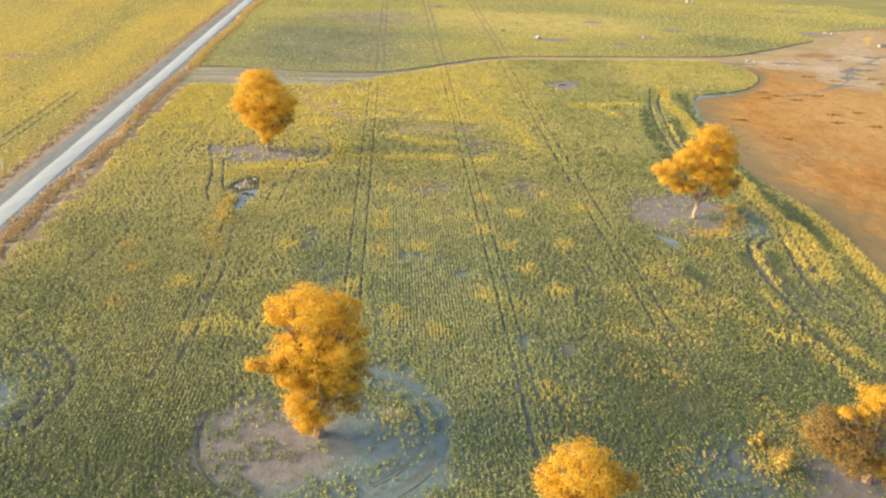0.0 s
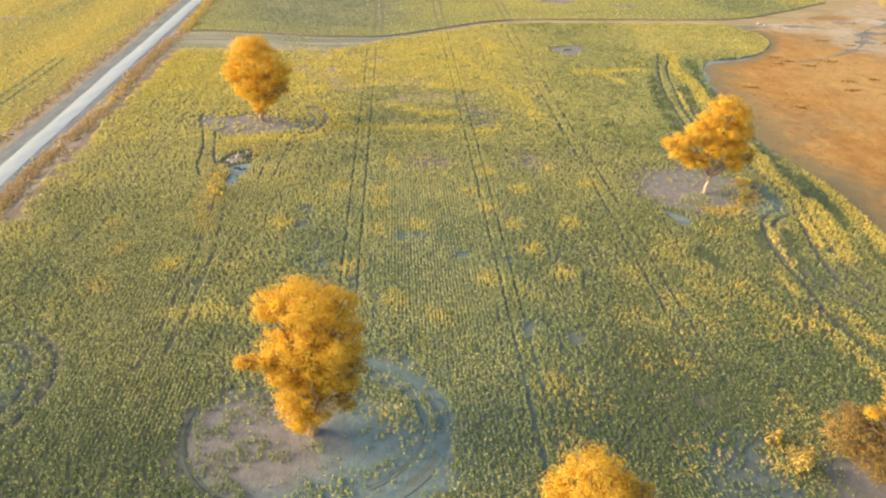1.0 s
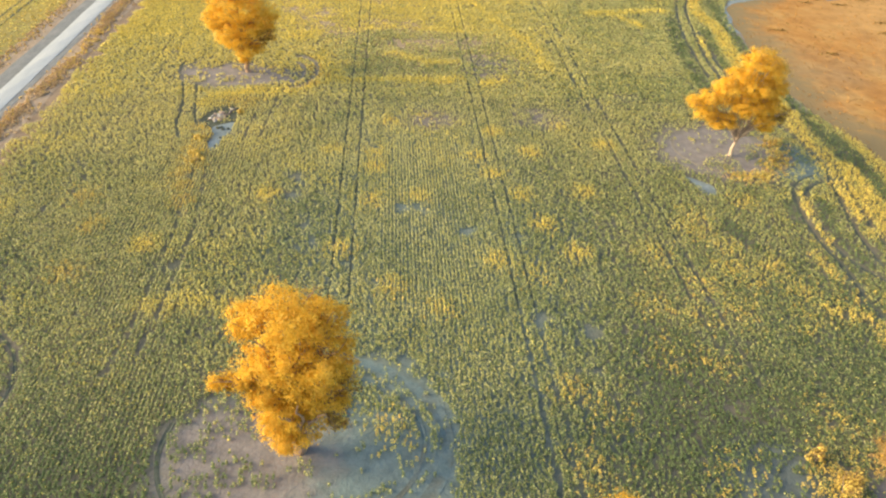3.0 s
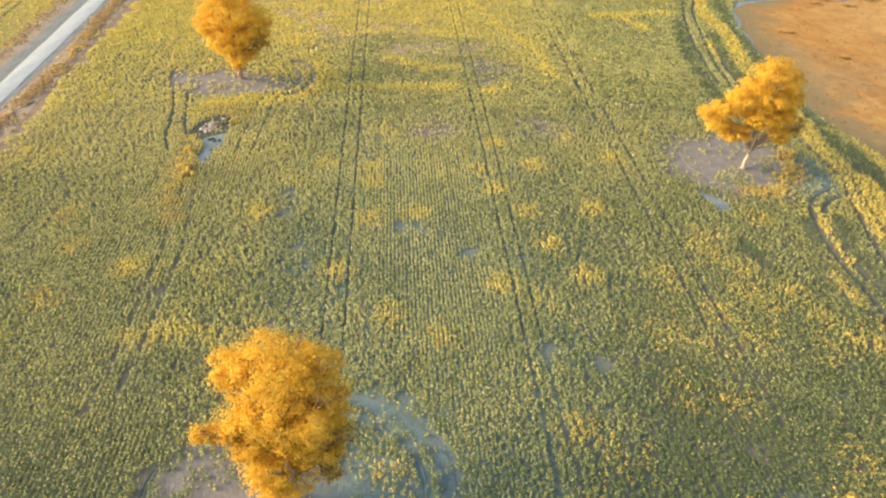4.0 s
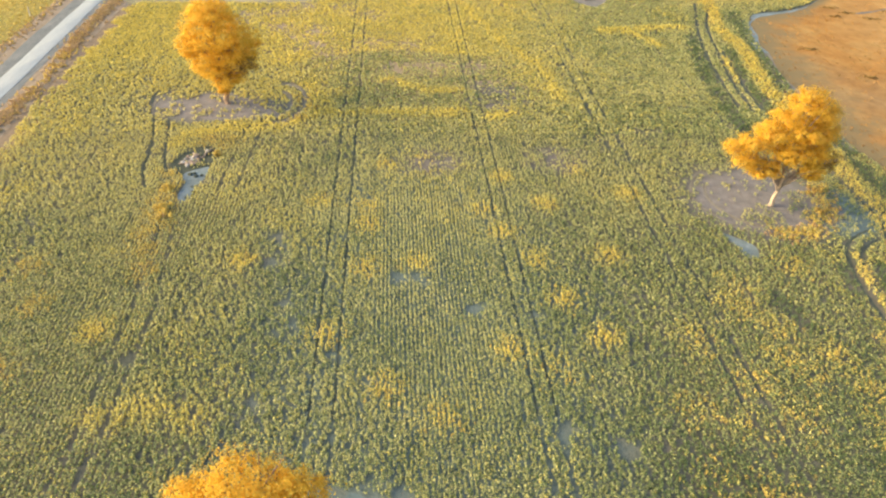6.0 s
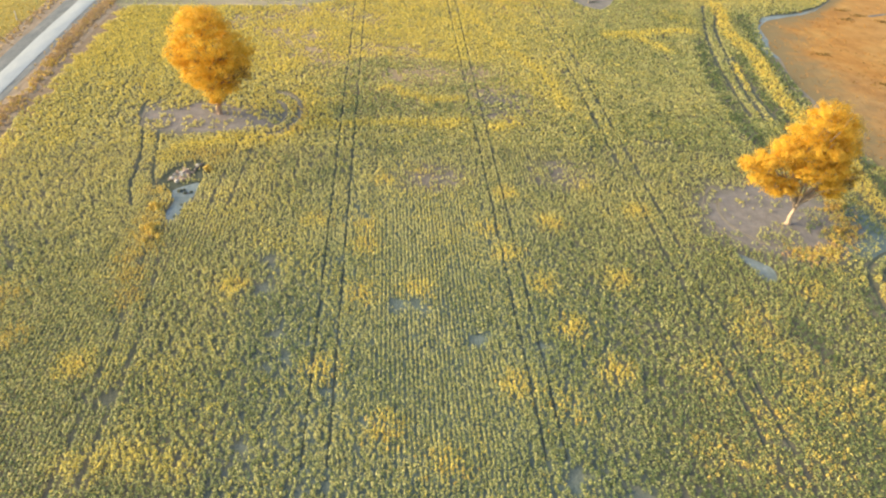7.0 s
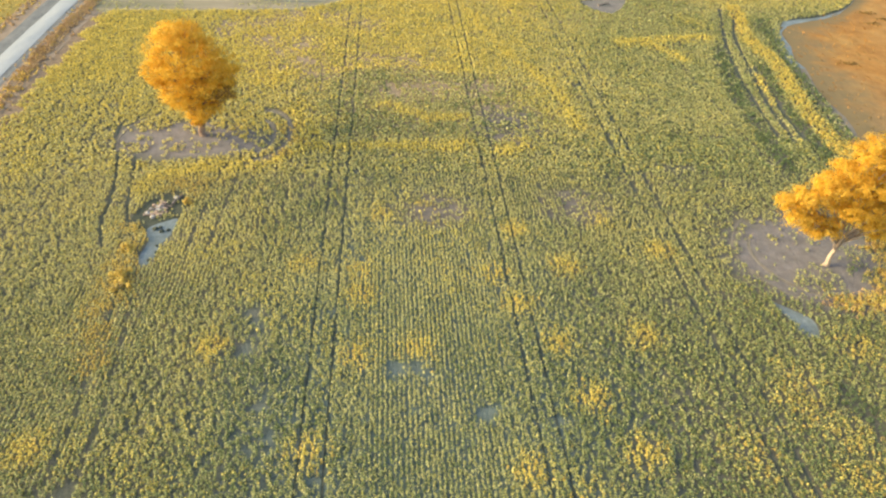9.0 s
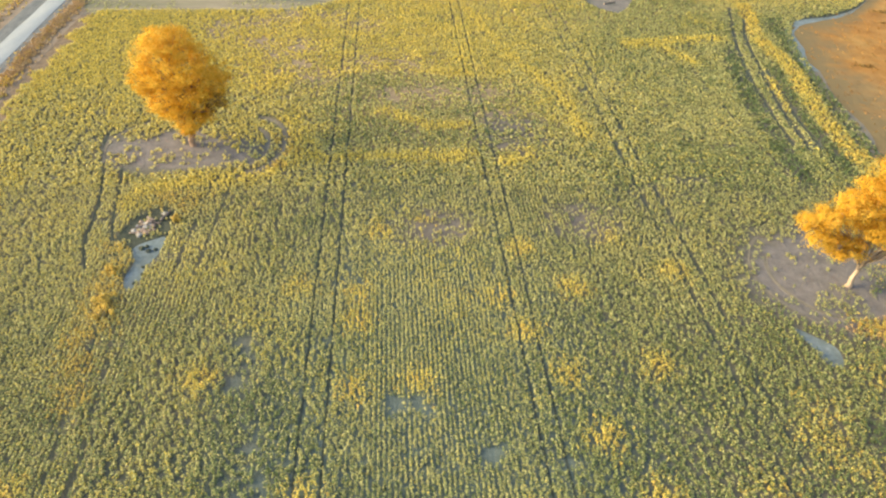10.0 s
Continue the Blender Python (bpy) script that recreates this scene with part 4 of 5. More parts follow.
north = np.concatenate([np.array([(-49.6, 182.5)]), spline([(-40.6, 182.8), (-27.0, 180.8), (-12.0, 179.8), (0.6, 182.3), (15.4, 192.8), (31.7, 202.3), (64.6, 206.2), (90.5, 209.3), (106.7, 215.8),
                        (138.0, 239.5), (149.0, 256.5), (164.0, 264.5), (200.0, 277.0)], closed=False), np.array([(200, 340), (-53, 340)])])
PUDDLES = ((49.5, 229.5, 5.5, 2.6), (166.0, 306.5, 7.5, 2.0), (71.4, 264.9, 3.5, 2.6), (81.5, 237.0, 2.4, 2.0), (95.9, 251.9, 3.4, 1.8), (69.5, 224.5, 3.4, 1.6), (146.5, 252.0, 4.5, 4.5), (17.0, 291.0, 4.0, 1.6), (-6.0, 266.0, 4.0, 1.4),
           (122.0, 324.0, 6.0, 1.2), (-92.0, 189.5, 5.0, 1.4))
ok = inside(north, x, y)
for cx, cy, a, b in PUDDLES:
    ok &= np.hypot((x - cx) / a, (y - cy) / b) > 1.05
for wx in FAR_RUTS:
    ok &= np.abs(x - wx) > 0.45
x, y = x[ok], y[ok]
green = np.maximum(spots(x, y, [(-14.0, 222.0), (-24.0, 240.0), (-22.0, 198.0)], 17.0), spots(x, y, [(110.0, 233.0)], 11.0))
yel = np.clip(0.34 + 0.6 * (patchy(x * 0.5, y, 9.0, 14) - 0.4) + 0.16 * np.clip((x - 2) / 8, 0, 1) - 0.5 * green, 0, 1)
drk = 0.08 + 0.7 * green + 0.3 * np.clip((patchy(x * 0.4, y, 14.0, 42) - 0.55) / 0.15, 0, 1)
build_crop("crop_plants", x, y, yel, drk, 0 * x, 9, 0.65, 0.12, 0.17, CROP_MATS, "green and yellow crop beyond the sandy track", 0.3)
x, y = scattered(-48, 60, 163, 206, 0.8)
ok = inside(FARTRACK, x, y) & (patchy(x * 0.5, y, 2.2, 44) * 0.7 + patchy(x, y, 0.9, 45) * 0.3 > 0.6)
build_crop("track_weeds", x[ok], y[ok], 0.1 + 0 * x[ok], 0.15 + 0 * x[ok], 0 * x[ok], 8, 0.4, 0.15, 0.13, CROP_MATS, "low olive weeds growing on the sandy track", 0.6)

# dry grass: verges and pasture
def build_grass(name, x, y, blades, radius, height, size, mats, label, index=None):
    n = len(x)
    ang = rng.random((n, blades)) * 6.283
    rad = radius * rng.random((n, blades))
    tall = height * (0.5 + rng.random((n, blades)))
    c = np.stack([x[:, None] + 0.55 * rad * np.cos(ang), y[:, None] + 1.1 * rad * np.sin(ang), tall * 0.5], 2).reshape(-1, 3)
    nrm = np.stack([np.cos(ang), np.sin(ang), 0.5 + 0 * ang], 2).reshape(-1, 3) + rng.normal(size=(n * blades, 3)) * 0.3
    idx = None if index is None else np.repeat(index, blades)
    return tagged(leaf_mesh(name, c, nrm, size * (0.7 + 0.6 * rng.random(n * blades)), mats, idx), label, "grass", kind="stuff")


ye = rng.random(9000) * 260 + 60
ye = ye[(patchy(ye, ye * 0, 5.0, 55) * 0.6 + patchy(ye, ye * 0, 1.7, 56) * 0.4 > 0.42) | (rng.random(9000) < 0.3)][:5600]
xe = road_x(ye) + 4.1 + rng.normal(size=len(ye)) * 0.75 + 0.5 * np.sin(ye / 9)
build_grass("verge_grass", xe, ye, 6, 0.35, 0.35, 0.15, [M_DRYGRASS, M_WEED], "tufts of orange dry grass along the road", (rng.random(len(ye)) < 0.1 + 0.45 * np.clip((ye - 110) / 40, 0, 1) * (patchy(xe * 0, ye, 11, 3) > 0.45)).astype(int))
yw = rng.random(5200) * 260 + 60
xw = road_x(yw) - 5.9 + rng.normal(size=5200) * 0.7
build_grass("verge_grass", xw[::3], yw[::3], 6, 0.35, 0.25, 0.15, [M_DRYGRASS, M_WEED], "tufts of orange dry grass along the road", (rng.random(1734) < 0.25).astype(int))
x, y = scattered(60, 185, 62, 300, 1.5)
ok = ~inside(FIELD, x, y) & ~inside(FARTRACK, x, y) & ~inside(north, x, y) & (x < 62 + (y - 60) * 0.95)
ok &= patchy(x, y, 5.0, 20) * 0.6 + patchy(x, y, 1.8, 21) * 0.4 > 0.42
x, y = x[ok], y[ok]
build_grass("pasture_grass", x, y, 5, 0.45, 0.10, 0.12, [M_PASTURE, M_BROWNLEAF], "short dry orange tussocks on the pasture", (patchy(x, y, 4, 22) > 0.72).astype(int))

spot_x, spot_y = 72 + 75 * rng.random(34), 118 + 75 * rng.random(34)
ok = (spot_x < 64 + (spot_y - 60) * 0.62) & ~inside(FIELD, spot_x, spot_y) & ~inside(FARTRACK, spot_x, spot_y)
spot_x, spot_y = (np.repeat(v[ok], 26) for v in (spot_x, spot_y))
build_grass("dark_tussock", spot_x + rng.normal(size=len(spot_x)) * 0.9, spot_y + rng.normal(size=len(spot_x)) * 0.35, 5, 0.3, 0.25, 0.14, [M_BROWNLEAF], "scattered dark brown tussocks on the pasture")


arc = spline([(51.6, 98.2), (50.9, 95.2), (49.7, 92.4), (47.6, 90.0), (45.5, 88.6), (43.3, 88.0), (41.6, 88.2)], closed=False, steps=40)
arc = np.repeat(arc, 2, 0) + rng.normal(size=(2 * len(arc), 2)) * 0.75
arc = arc[patchy(arc[:, 0], arc[:, 1], 0.9, 58) > 0.42]
build_grass("dry_tufts", arc[:, 0], arc[:, 1], 7, 0.3, 0.3, 0.10, [M_DRYGRASS, M_WEED], "orange dry tufts in an arc beside bare soil", rng.integers(0, 2, len(arc)))


# ---- trees ----
def tube(bm, points, radii, sides=8):
    rings = []
    for i, (p, r) in enumerate(zip(points, radii)):
        ahead = (points[min(i + 1, len(points) - 1)] - points[max(i - 1, 0)]).normalized()
        side = ahead.cross(Vector((0.3, 1, 0.1))).normalized()
        other = ahead.cross(side)
        rings.append([bm.verts.new(p + (side * math.cos(6.2832 * k / sides) + other * math.sin(6.2832 * k / sides)) * r * (1 + 0.1 * math.sin(3 * k + i))) for k in range(sides)])
    for a, b in zip(rings[:-1], rings[1:]):
        for k in range(sides):
            bm.faces.new((a[k], a[(k + 1) % sides], b[(k + 1) % sides], b[k]))
    bm.faces.new(rings[-1])
    bm.faces.new(list(reversed(rings[0])))


def bent(a, b, sag, steps=6):
    """A limb's line from a to b, bowed and a little crooked."""
    a, b = Vector(a), Vector(b)
    pts = []
    for i in range(steps + 1):
        s = i / steps
        p = a.lerp(b, s) + Vector((0, 0, sag * math.sin(math.pi * s)))
        if 0 < i < steps:
            p += Vector(((random.random() - 0.5), (random.random() - 0.5), (random.random() - 0.5))) * 0.09 * (b - a).length
        pts.append(p)
    return pts


def make_tree(base, girth, fork, lobes, label, clumps=70, per=120, leaf=0.11, lean=(0, 0), brown=(), withered=0.6, bark=M_REDBARK, sparse=(), stems=()):
    """lobes: x, y, z of the middle from the foot, half width, half height; a limb runs to each."""
    tree = new("tree")
    tree.location = (base[0], base[1], 0)
    tagged(tree, label, "tree")
    bm = bmesh.new()
    top = Vector((lean[0], lean[1], fork))
    line = bent((0, 0, -0.15), top, 0.0, 5)
    tube(bm, line, [girth * f for f in (1.3, 1.05, 0.95, 0.88, 0.82, 0.75)], 10)
    part("trunk", bm, bark, tree, "pale smooth bark" if bark is M_BARK else "reddish brown bark")
    for x, y, z, rx, rz in lobes:
        bm = bmesh.new()
        end = Vector((x, y, z + rz * 0.35))
        start = top.lerp(Vector((0, 0, 0)), 0.12 + 0.25 * random.random()) if z < fork * 1.6 else top
        limb = bent(start, end, 0.25, 6)
        tube(bm, limb, [girth * f for f in (0.55, 0.5, 0.44, 0.37, 0.29, 0.2, 0.1)], 7)
        forks = []
        for k in range(6):
            a = limb[2 + k % 4]
            d = Vector((random.uniform(-1, 1), random.uniform(-1, 1), random.uniform(-0.5, 0.8))).normalized()
            twigs = bmesh.new()
            tube(twigs, bent(a, end + Vector((d.x * rx, d.y * rx, d.z * rz)) * 0.8, 0.15, 4), [girth * f for f in (0.25, 0.2, 0.15, 0.1, 0.04)], 5)
            forks.append(twigs)
        limb_ob = part("limb", bm, bark, tree)
        for twigs in forks:
            part("branch", twigs, bark, limb_ob)
    for a, b in stems:
        # bare limbs that show in front of the foliage
        bm = bmesh.new()
        tube(bm, bent(a, b, 0.3, 6), [girth * f for f in (0.5, 0.44, 0.37, 0.3, 0.24, 0.17, 0.08)], 7)
        part("limb", bm, bark, tree)
    for i, (x, y, z, rx, rz) in enumerate(lobes):
        # sprays of leaves: most on the lobe's shell, a few inside, none buried deep in a neighbour
        n = max(14, int(clumps * (rx * rx + 2 * rx * rz) / 12))
        n = n // 2 if i in sparse else n
        d = rng.normal(size=(n, 3))
        d /= np.linalg.norm(d, axis=1, keepdims=True)
        shell = np.where(rng.random(n) < 0.78, 0.68 + 0.36 * rng.random(n), 0.65 * rng.random(n))
        half = np.array([max(rx - 0.3, 0.3), max(rx - 0.3, 0.3), max(rz - 0.25, 0.3)])
        mid = d * shell[:, None] * half + np.array([x, y, z])
        buried = np.zeros(n, bool)
        for k, (ox, oy, oz, orx, orz) in enumerate(lobes):
            if k != i and k not in sparse:
                buried |= (((mid[:, 0] - ox) / orx) ** 2 + ((mid[:, 1] - oy) / orx) ** 2 + ((mid[:, 2] - oz) / orz) ** 2) < 0.3
        mid, d = mid[~buried], d[~buried]
        n = len(mid)
        if n == 0:
            continue
        spread = (0.26 + 0.42 * rng.random(n)) * min(1.1, 0.55 + rx * 0.2)
        c = np.repeat(mid, per, 0)
        o = rng.normal(size=(n * per, 3))
        o /= np.linalg.norm(o, axis=1, keepdims=True)
        o *= (rng.random(n * per) ** 0.6 * (1 + 0.6 * (rng.random(n * per) < 0.15)))[:, None]
        c = c + o * np.repeat(spread, per)[:, None] * np.array([1.25, 1.25, 0.72])
        c[:, 2] = np.maximum(c[:, 2], 0.25)
        nrm = o * 0.7 + np.repeat(d, per, 0) * 0.9 + np.array([0, 0, 0.45]) + rng.normal(size=(n * per, 3)) * 0.4
        # brown leaves: withered on one tree, elsewhere painting the crown's shaded east side
        dry = i in brown
        index = (rng.random(n * per) < (withered if dry else 0.01)).astype(int)
        crown = leaf_mesh("crown", c, nrm, leaf * (0.7 + 0.6 * rng.random(n * per)), [M_TREELEAF, M_BROWNLEAF], index, slim=0.7, corners=3)
        crown.parent = tree
    return tree


make_tree((-6.2, 48.3), 0.40, 4.4, [(0.3, 0.0, 12.8, 2.9, 1.8), (-2.4, 0.2, 12.2, 1.6, 1.4), (2.3, 0.3, 12.0, 2.0, 1.6), (0.8, 0.0, 9.6, 3.2, 1.7), (-1.6, -0.3, 9.0, 2.0, 1.5),
          (-4.5, -0.9, 7.9, 0.85, 0.8), (-3.7, -0.8, 7.9, 0.9, 0.75), (-2.9, -0.8, 7.8, 1.1, 1.0), (-1.6, -0.7, 6.9, 1.7, 1.4), (1.0, 0.0, 7.6, 2.6, 1.6), (2.0, 0.2, 5.8, 2.2, 1.6), (-0.8, -0.6, 5.5, 2.1, 1.6),
          (-0.9, -0.6, 3.6, 1.8, 1.4), (1.2, -0.3, 3.8, 1.6, 1.2), (-0.7, -0.6, 1.8, 1.3, 1.0), (0.6, -0.6, 2.7, 1.4, 1.0), (3.0, 0.1, 5.2, 1.3, 1.1), (3.3, 0.3, 8.2, 1.4, 1.4),
          (2.9, 0.0, 3.4, 1.3, 1.0), (3.7, 0.2, 6.6, 1.1, 1.2), (3.4, 0.2, 10.4, 1.3, 1.2)],
          "tall golden-orange tree with tiered foliage, on bare soil", lean=(0.3, 0.2), sparse=(13, 15, 16, 17, 18, 19, 20), brown=(16, 18, 19), stems=(((0.4, -0.3, 1.6), (0.7, -2.5, 7.4)), ((0.5, -0.9, 3.0), (2.4, -2.1, 6.0)), ((0.5, -1.2, 3.8), (-0.6, -2.5, 6.4))), clumps=105, per=58, leaf=0.088)
make_tree((-21.2, 120.8), 0.34, 4.0, [(-0.6, 0.0, 10.4, 4.4, 3.5), (-0.8, 0.0, 12.4, 3.2, 1.9), (-3.9, 0.2, 8.2, 2.0, 2.2), (2.8, 0.2, 8.6, 2.7, 2.6), (3.4, 0.2, 6.4, 2.2, 1.6), (-1.3, -0.6, 6.0, 3.0, 2.0),
          (0.2, -0.3, 3.9, 2.2, 1.6), (3.2, 0.3, 5.0, 1.6, 1.1), (-0.2, -0.3, 2.2, 1.1, 0.9), (-2.4, 0.0, 5.0, 1.7, 1.3), (1.8, 0.2, 3.8, 1.5, 1.1), (1.2, -0.8, 7.2, 2.4, 1.8)],
          "rounded golden-orange tree with a dense egg-shaped crown", lean=(-0.2, 0), sparse=(4, 7), brown=(4, 7), clumps=84, per=42, leaf=0.112)
make_tree((43.7, 94.2), 0.25, 2.4, [(0.6, 0.0, 12.7, 2.5, 1.6), (2.6, 0.2, 11.3, 2.1, 1.6), (-0.9, 0.2, 10.9, 2.2, 1.6), (-2.2, 0.0, 9.2, 2.3, 1.5), (3.3, 0.3, 9.2, 2.0, 1.5), (1.0, -0.3, 9.4, 2.5, 1.5),
          (-4.0, 0.0, 7.9, 2.1, 1.3), (-6.2, 0.0, 7.4, 1.4, 1.0), (-4.8, -0.3, 6.2, 1.9, 1.2), (-0.4, -0.6, 7.2, 2.5, 1.4), (2.4, -0.4, 7.0, 2.2, 1.4), (4.0, 0.2, 7.0, 1.4, 1.1), (-2.4, -0.6, 5.2, 2.1, 1.2), (-3.1, -0.6, 4.9, 1.4, 0.9),
          (0.2, 0.6, 5.8, 1.7, 0.9), (2.8, -0.8, 5.2, 1.8, 1.1), (3.3, -0.8, 4.2, 1.1, 0.7), (4.9, 0.3, 5.0, 1.3, 0.9), (5.6, 0.3, 6.0, 1.2, 1.0)],
          "spreading golden tree with pale forked trunk on bare soil", lean=(0.4, 0.1), bark=M_BARK, sparse=(11, 14, 17, 18), brown=(17, 18), stems=(((0.3, 0.0, 1.9), (-2.4, -2.0, 5.2)), ((0.4, 0.0, 2.2), (2.2, -2.0, 5.6)), ((0.4, -0.1, 2.4), (0.2, -2.5, 7.2))), clumps=90, per=50, leaf=0.098)
make_tree((12.6, 35.6), 0.34, 3.6, [(0.0, 0.0, 8.2, 2.5, 1.7), (-1.8, 0.0, 7.2, 1.5, 1.3), (1.6, 0.2, 7.2, 1.7, 1.4), (3.4, 0.0, 6.8, 0.9, 0.8), (0.2, -0.3, 5.4, 2.8, 1.8), (0.0, 0, 3.2, 1.8, 1.2)],
          "bushy golden-orange tree standing in the crop", clumps=90, per=64, leaf=0.09)
make_tree((38.6, 42.0), 0.34, 3.2, [(-0.6, 1.0, 7.8, 1.8, 1.3), (-1.9, 0.6, 6.6, 1.1, 1.2), (-4.2, 0.4, 5.0, 2.6, 2.1), (-2.6, -0.8, 3.8, 2.6, 2.0), (1.8, 0.2, 6.0, 2.4, 1.9), (-0.4, -0.6, 2.6, 1.3, 1.0), (-1.6, -0.5, 5.4, 0.9, 0.6), (0.6, -1.6, 2.2, 1.6, 1.2), (-0.9, -1.8, 3.2, 0.9, 0.8), (-3.6, 0.2, 6.9, 0.8, 0.6)],
          "half-withered tree with golden top and brown dry foliage", brown=(2, 3, 4, 6, 7), withered=0.96, clumps=84, per=60, leaf=0.09)


def make_shrub(base, radius, height, label, n=8, mats=None):
    shrub = new("shrub")
    shrub.location = (base[0], base[1], 0)
    tagged(shrub, label, "shrub", "golden shrubs in the crop")
    for k in range(5):
        bm = bmesh.new()
        a = 1.26 * k + random.random()
        tube(bm, bent((0, 0, -0.05), (radius * 0.6 * math.cos(a), radius * 0.6 * math.sin(a), height * 0.75), 0.05, 3), [0.04, 0.035, 0.025, 0.012], 5)
        part("stem", bm, M_BARK, shrub)
    heads = rng.normal(size=(n, 3)) * np.array([radius * 0.5, radius * 0.5, height * 0.16]) + np.array([0, 0, height * 0.55])
    d = rng.normal(size=(n * 60, 3))
    d /= np.linalg.norm(d, axis=1, keepdims=True)
    c = np.repeat(heads, 60, 0) + d * (rng.random((n * 60, 1)) ** 0.5) * np.array([radius * 0.42, radius * 0.42, height * 0.28])
    c[:, 2] = np.maximum(c[:, 2], 0.08)
    crown = leaf_mesh("foliage", c, d + np.array([0, 0, 0.6]) + rng.normal(size=c.shape) * 0.4, 0.10, mats or [M_WEED], (rng.random(len(c)) < 0.55).astype(int) if mats else None, slim=0.6)
    crown.parent = shrub
    return shrub


for bx, by, r, h in ((-48.8, 189.6, 1.2, 1.6), (-23.6, 97.6, 0.6, 1.0), (-23.2, 93.6, 0.8, 1.0), (-22.9, 91.8, 0.7, 0.9), (-19.8, 105.6, 0.5, 0.9),
                     (156.6, 236.0, 2.1, 3.0)):
    make_shrub((bx, by), r, h, "low golden-orange shrub beside bare ground")


make_shrub((31.7, 43.0), 1.15, 3.0, "tall olive-gold shrub beside bare ground", 16, [M_WEED, M_BROWNLEAF])
make_shrub((50.0, 96.4), 0.8, 1.1, "low olive-gold shrub beside bare soil", 8, [M_WEED, M_BROWNLEAF])
make_shrub((48.6, 92.6), 0.7, 0.7, "low olive-gold shrub beside bare soil", 8, [M_WEED, M_BROWNLEAF])
make_shrub((31.3, 46.2), 0.7, 1.3, "small olive-gold shrub beside bare ground", 8, [M_WEED, M_BROWNLEAF])

# ---- small things ----
def make_log(x, y, length, girth, turn, lift=0.0):
    bm = bmesh.new()
    a = Vector((-length / 2, 0, girth * 0.8))
    b = Vector((length / 2, 0, girth * 0.8 + lift))
    tube(bm, bent(a, b, 0.05, 6), [girth * f for f in (1.0, 0.95, 0.9, 0.8, 0.7, 0.55, 0.35)], 8)
    for k in range(3):
        s = a.lerp(b, 0.35 + 0.2 * k)
        tube(bm, bent(s, s + Vector((0.35 * length * random.random(), random.uniform(-0.3, 0.3) * length, 0.25 * length * random.random())), 0.03, 3), [girth * 0.45, girth * 0.35, girth * 0.25, girth * 0.1], 5)
    ob = part("log", bm, M_DEADWOOD)
    ob.matrix_world = pose(x, y, 0.0, 0, 0, turn)
    return tagged(ob, "weathered grey fallen branch on bare ground", "log")


def make_stone(x, y, r, mat=M_STONE):
    bm = bmesh.new()
    bmesh.ops.create_icosphere(bm, subdivisions=2, radius=r)
    for v in bm.verts:
        v.co *= 1 + 0.45 * (noise.noise(v.co * (1.6 / r) + Vector((x, y, 0))))
        v.co.z = v.co.z * 0.65 + r * 0.4
    ob = part("stone", bm, mat)
    ob.location = (x, y, 0)
    return tagged(ob, "pale boulder lying on bare ground", "stone")


for lx, ly, ln, gi, tu in ((-22.6, 104.6, 2.6, 0.16, 35), (-22.0, 105.6, 2.0, 0.13, -40), (-21.0, 106.4, 1.8, 0.14, 70), (-23.0, 103.4, 1.6, 0.1, -10), (40.5, 171.5, 2.4, 0.18, 20),
                           (17.0, 291.0, 3.4, 0.2, 10), (69.5, 224.4, 3.0, 0.16, -20), (35.8, 242.8, 2.6, 0.2, 60)):
    make_log(lx, ly, ln, gi, tu)
for sx, sy, sr in ((45.2, 231.5, 0.9), (-22.4, 105.0, 0.3), (-21.2, 106.8, 0.28), (-23.0, 104.2, 0.25), (-22.0, 104.4, 0.2), (101.0, 203.8, 0.6), (102.6, 203.2, 0.45), (-7.0, 266.0, 0.6), (-5.0, 265.5, 0.5), (152.0, 254.5, 0.7),
                   (154.0, 253.5, 0.6), (128.0, 324.5, 0.9), (131.0, 325.0, 0.7), (81.0, 236.8, 0.5)):
    make_stone(sx, sy, sr)
for k, (cx, cy, a, b) in enumerate(PUDDLES):
    sheet("bare_pan", ragged(cx, cy, a, b, 0.4, cx, 60), 0.045, M_PAN, "bare mauve-grey clay pan in the far crop", "bare ground")


def make_clod(x, y, r):
    ob = make_stone(x, y, r, M_DARKSOIL)
    ob.name = "clod"
    return tagged(ob, "dark damp clod of earth on pale clay", "clod", "clods on the pale clay")


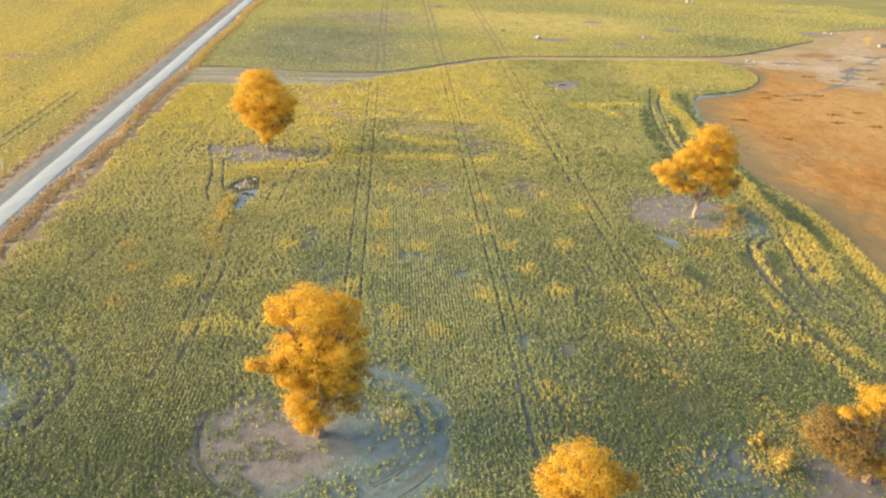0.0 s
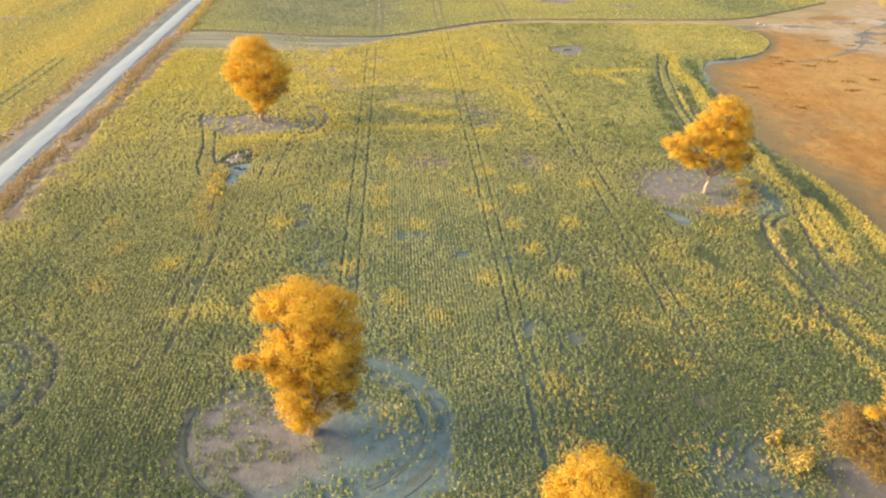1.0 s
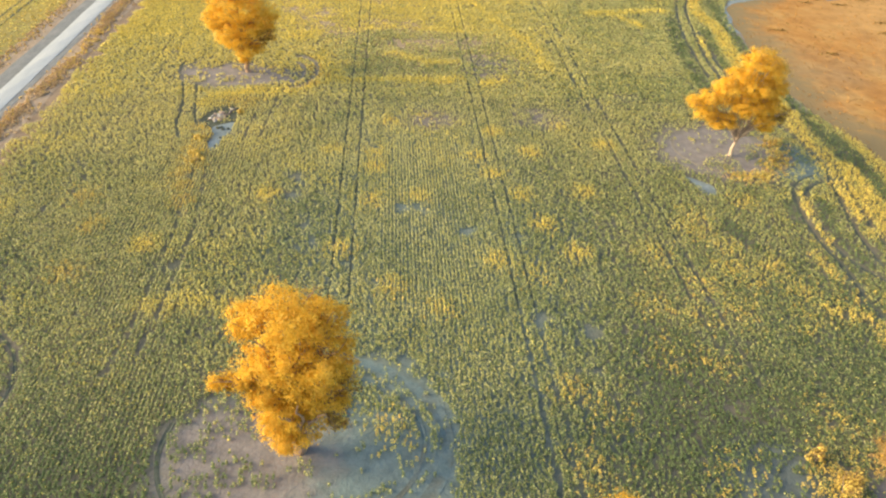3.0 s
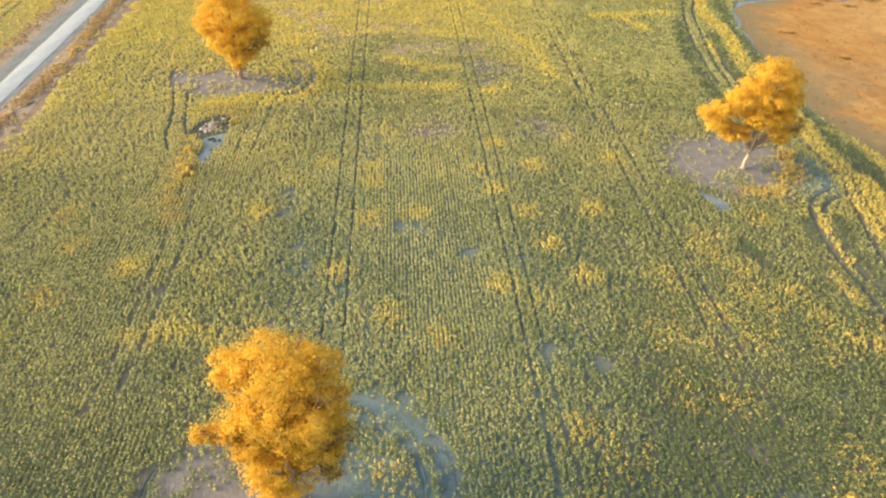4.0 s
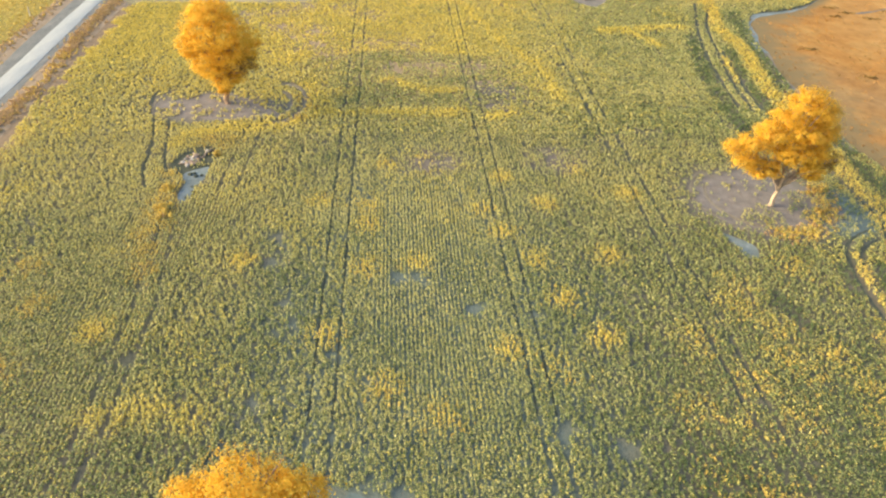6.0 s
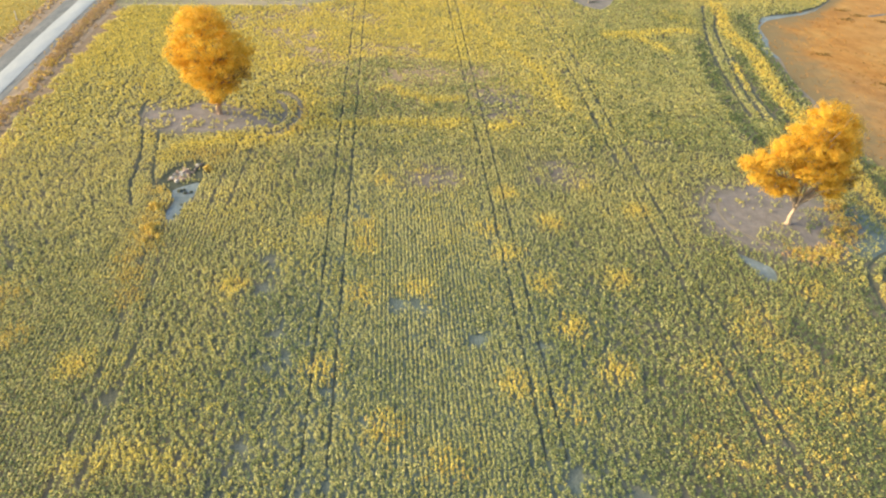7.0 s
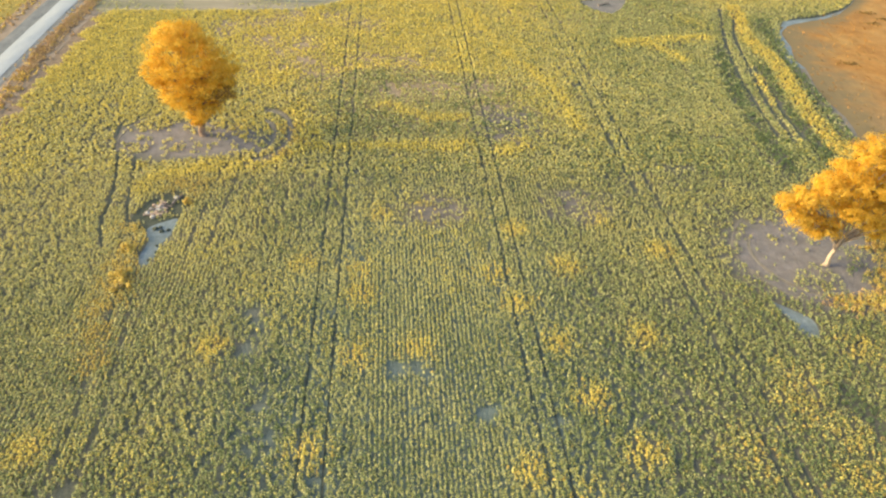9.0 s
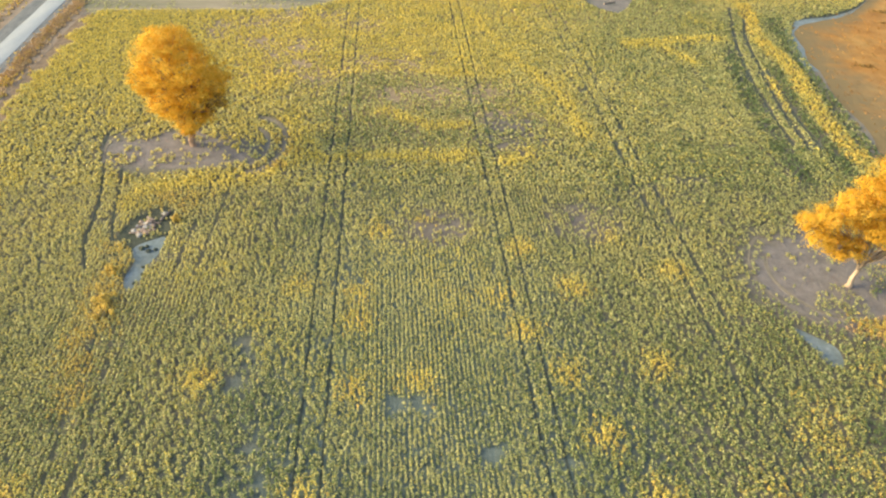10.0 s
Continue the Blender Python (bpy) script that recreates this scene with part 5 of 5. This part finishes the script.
for sx, sy, sr in ((-20.9, 97.2, 0.22), (-20.8, 96.4, 0.18), (-21.2, 98.3, 0.15), (-21.3, 100.7, 0.26), (-22.0, 101.1, 0.28), (-20.7, 100.9, 0.2), (-21.6, 101.4, 0.2), (-21.4, 96.0, 0.16)):
    make_clod(sx, sy, sr)
for k in range(16):
    a, r = 2.4 * k, 0.22 * math.sqrt(k) + 0.1
    make_stone(-22.6 + 1.1 * r * math.cos(a), 104.4 + 1.3 * r * math.sin(a), 0.16 + 0.16 * random.random(), M_RUBBLE if k % 3 else M_STONE)


def make_post(x, y, h=1.6):
    post = new("roadside_post")
    post.location = (x, y, 0)
    tagged(post, "slim pale roadside marker post in dry grass", "post", "roadside posts")
    bm = bmesh.new()
    tube(bm, [Vector((0, 0, -0.1)), Vector((0.01, 0, h * 0.5)), Vector((0.03, 0, h))], [0.07, 0.065, 0.06], 8)
    part("shaft", bm, M_PAINT, post)
    bm = bmesh.new()
    tube(bm, [Vector((0.03, 0, h)), Vector((0.03, 0, h + 0.06)), Vector((0.03, 0, h + 0.1))], [0.085, 0.085, 0.03], 8)
    part("cap", bm, M_PAINT, post)
    return post


for k in range(5):
    make_post(road_x(110 + 46 * k) - 7.7, 110 + 46 * k)


def make_trough(x, y, turn):
    """A long pale stock trough: floor, two long sides, two ends and a float box."""
    trough = new("water_trough")
    trough.matrix_world = pose(x, y, 0, 0, 0, turn)
    tagged(trough, "long pale concrete stock trough on dry pasture", "trough")
    for name, sx, sy, sz, ox, oy, oz in (("floor", 5.0, 1.3, 0.12, 0, 0, 0.06), ("side", 5.0, 0.12, 0.8, 0, 0.59, 0.4), ("side", 5.0, 0.12, 0.8, 0, -0.59, 0.4),
                                         ("end", 0.12, 1.06, 0.8, 2.44, 0, 0.4), ("end", 0.12, 1.06, 0.8, -2.44, 0, 0.4), ("float_box", 0.6, 1.0, 0.2, 2.0, 0, 0.72)):
        bm = bmesh.new()
        bmesh.ops.create_cube(bm, size=1.0, matrix=Matrix.Translation((ox, oy, oz)) @ Matrix.Diagonal((sx, sy, sz, 1)))
        bmesh.ops.bevel(bm, geom=bm.edges[:], offset=0.025, segments=2, affect="EDGES")
        part(name, bm, M_STONE, trough)
    return trough


make_trough(160.4, 232.6, 10)
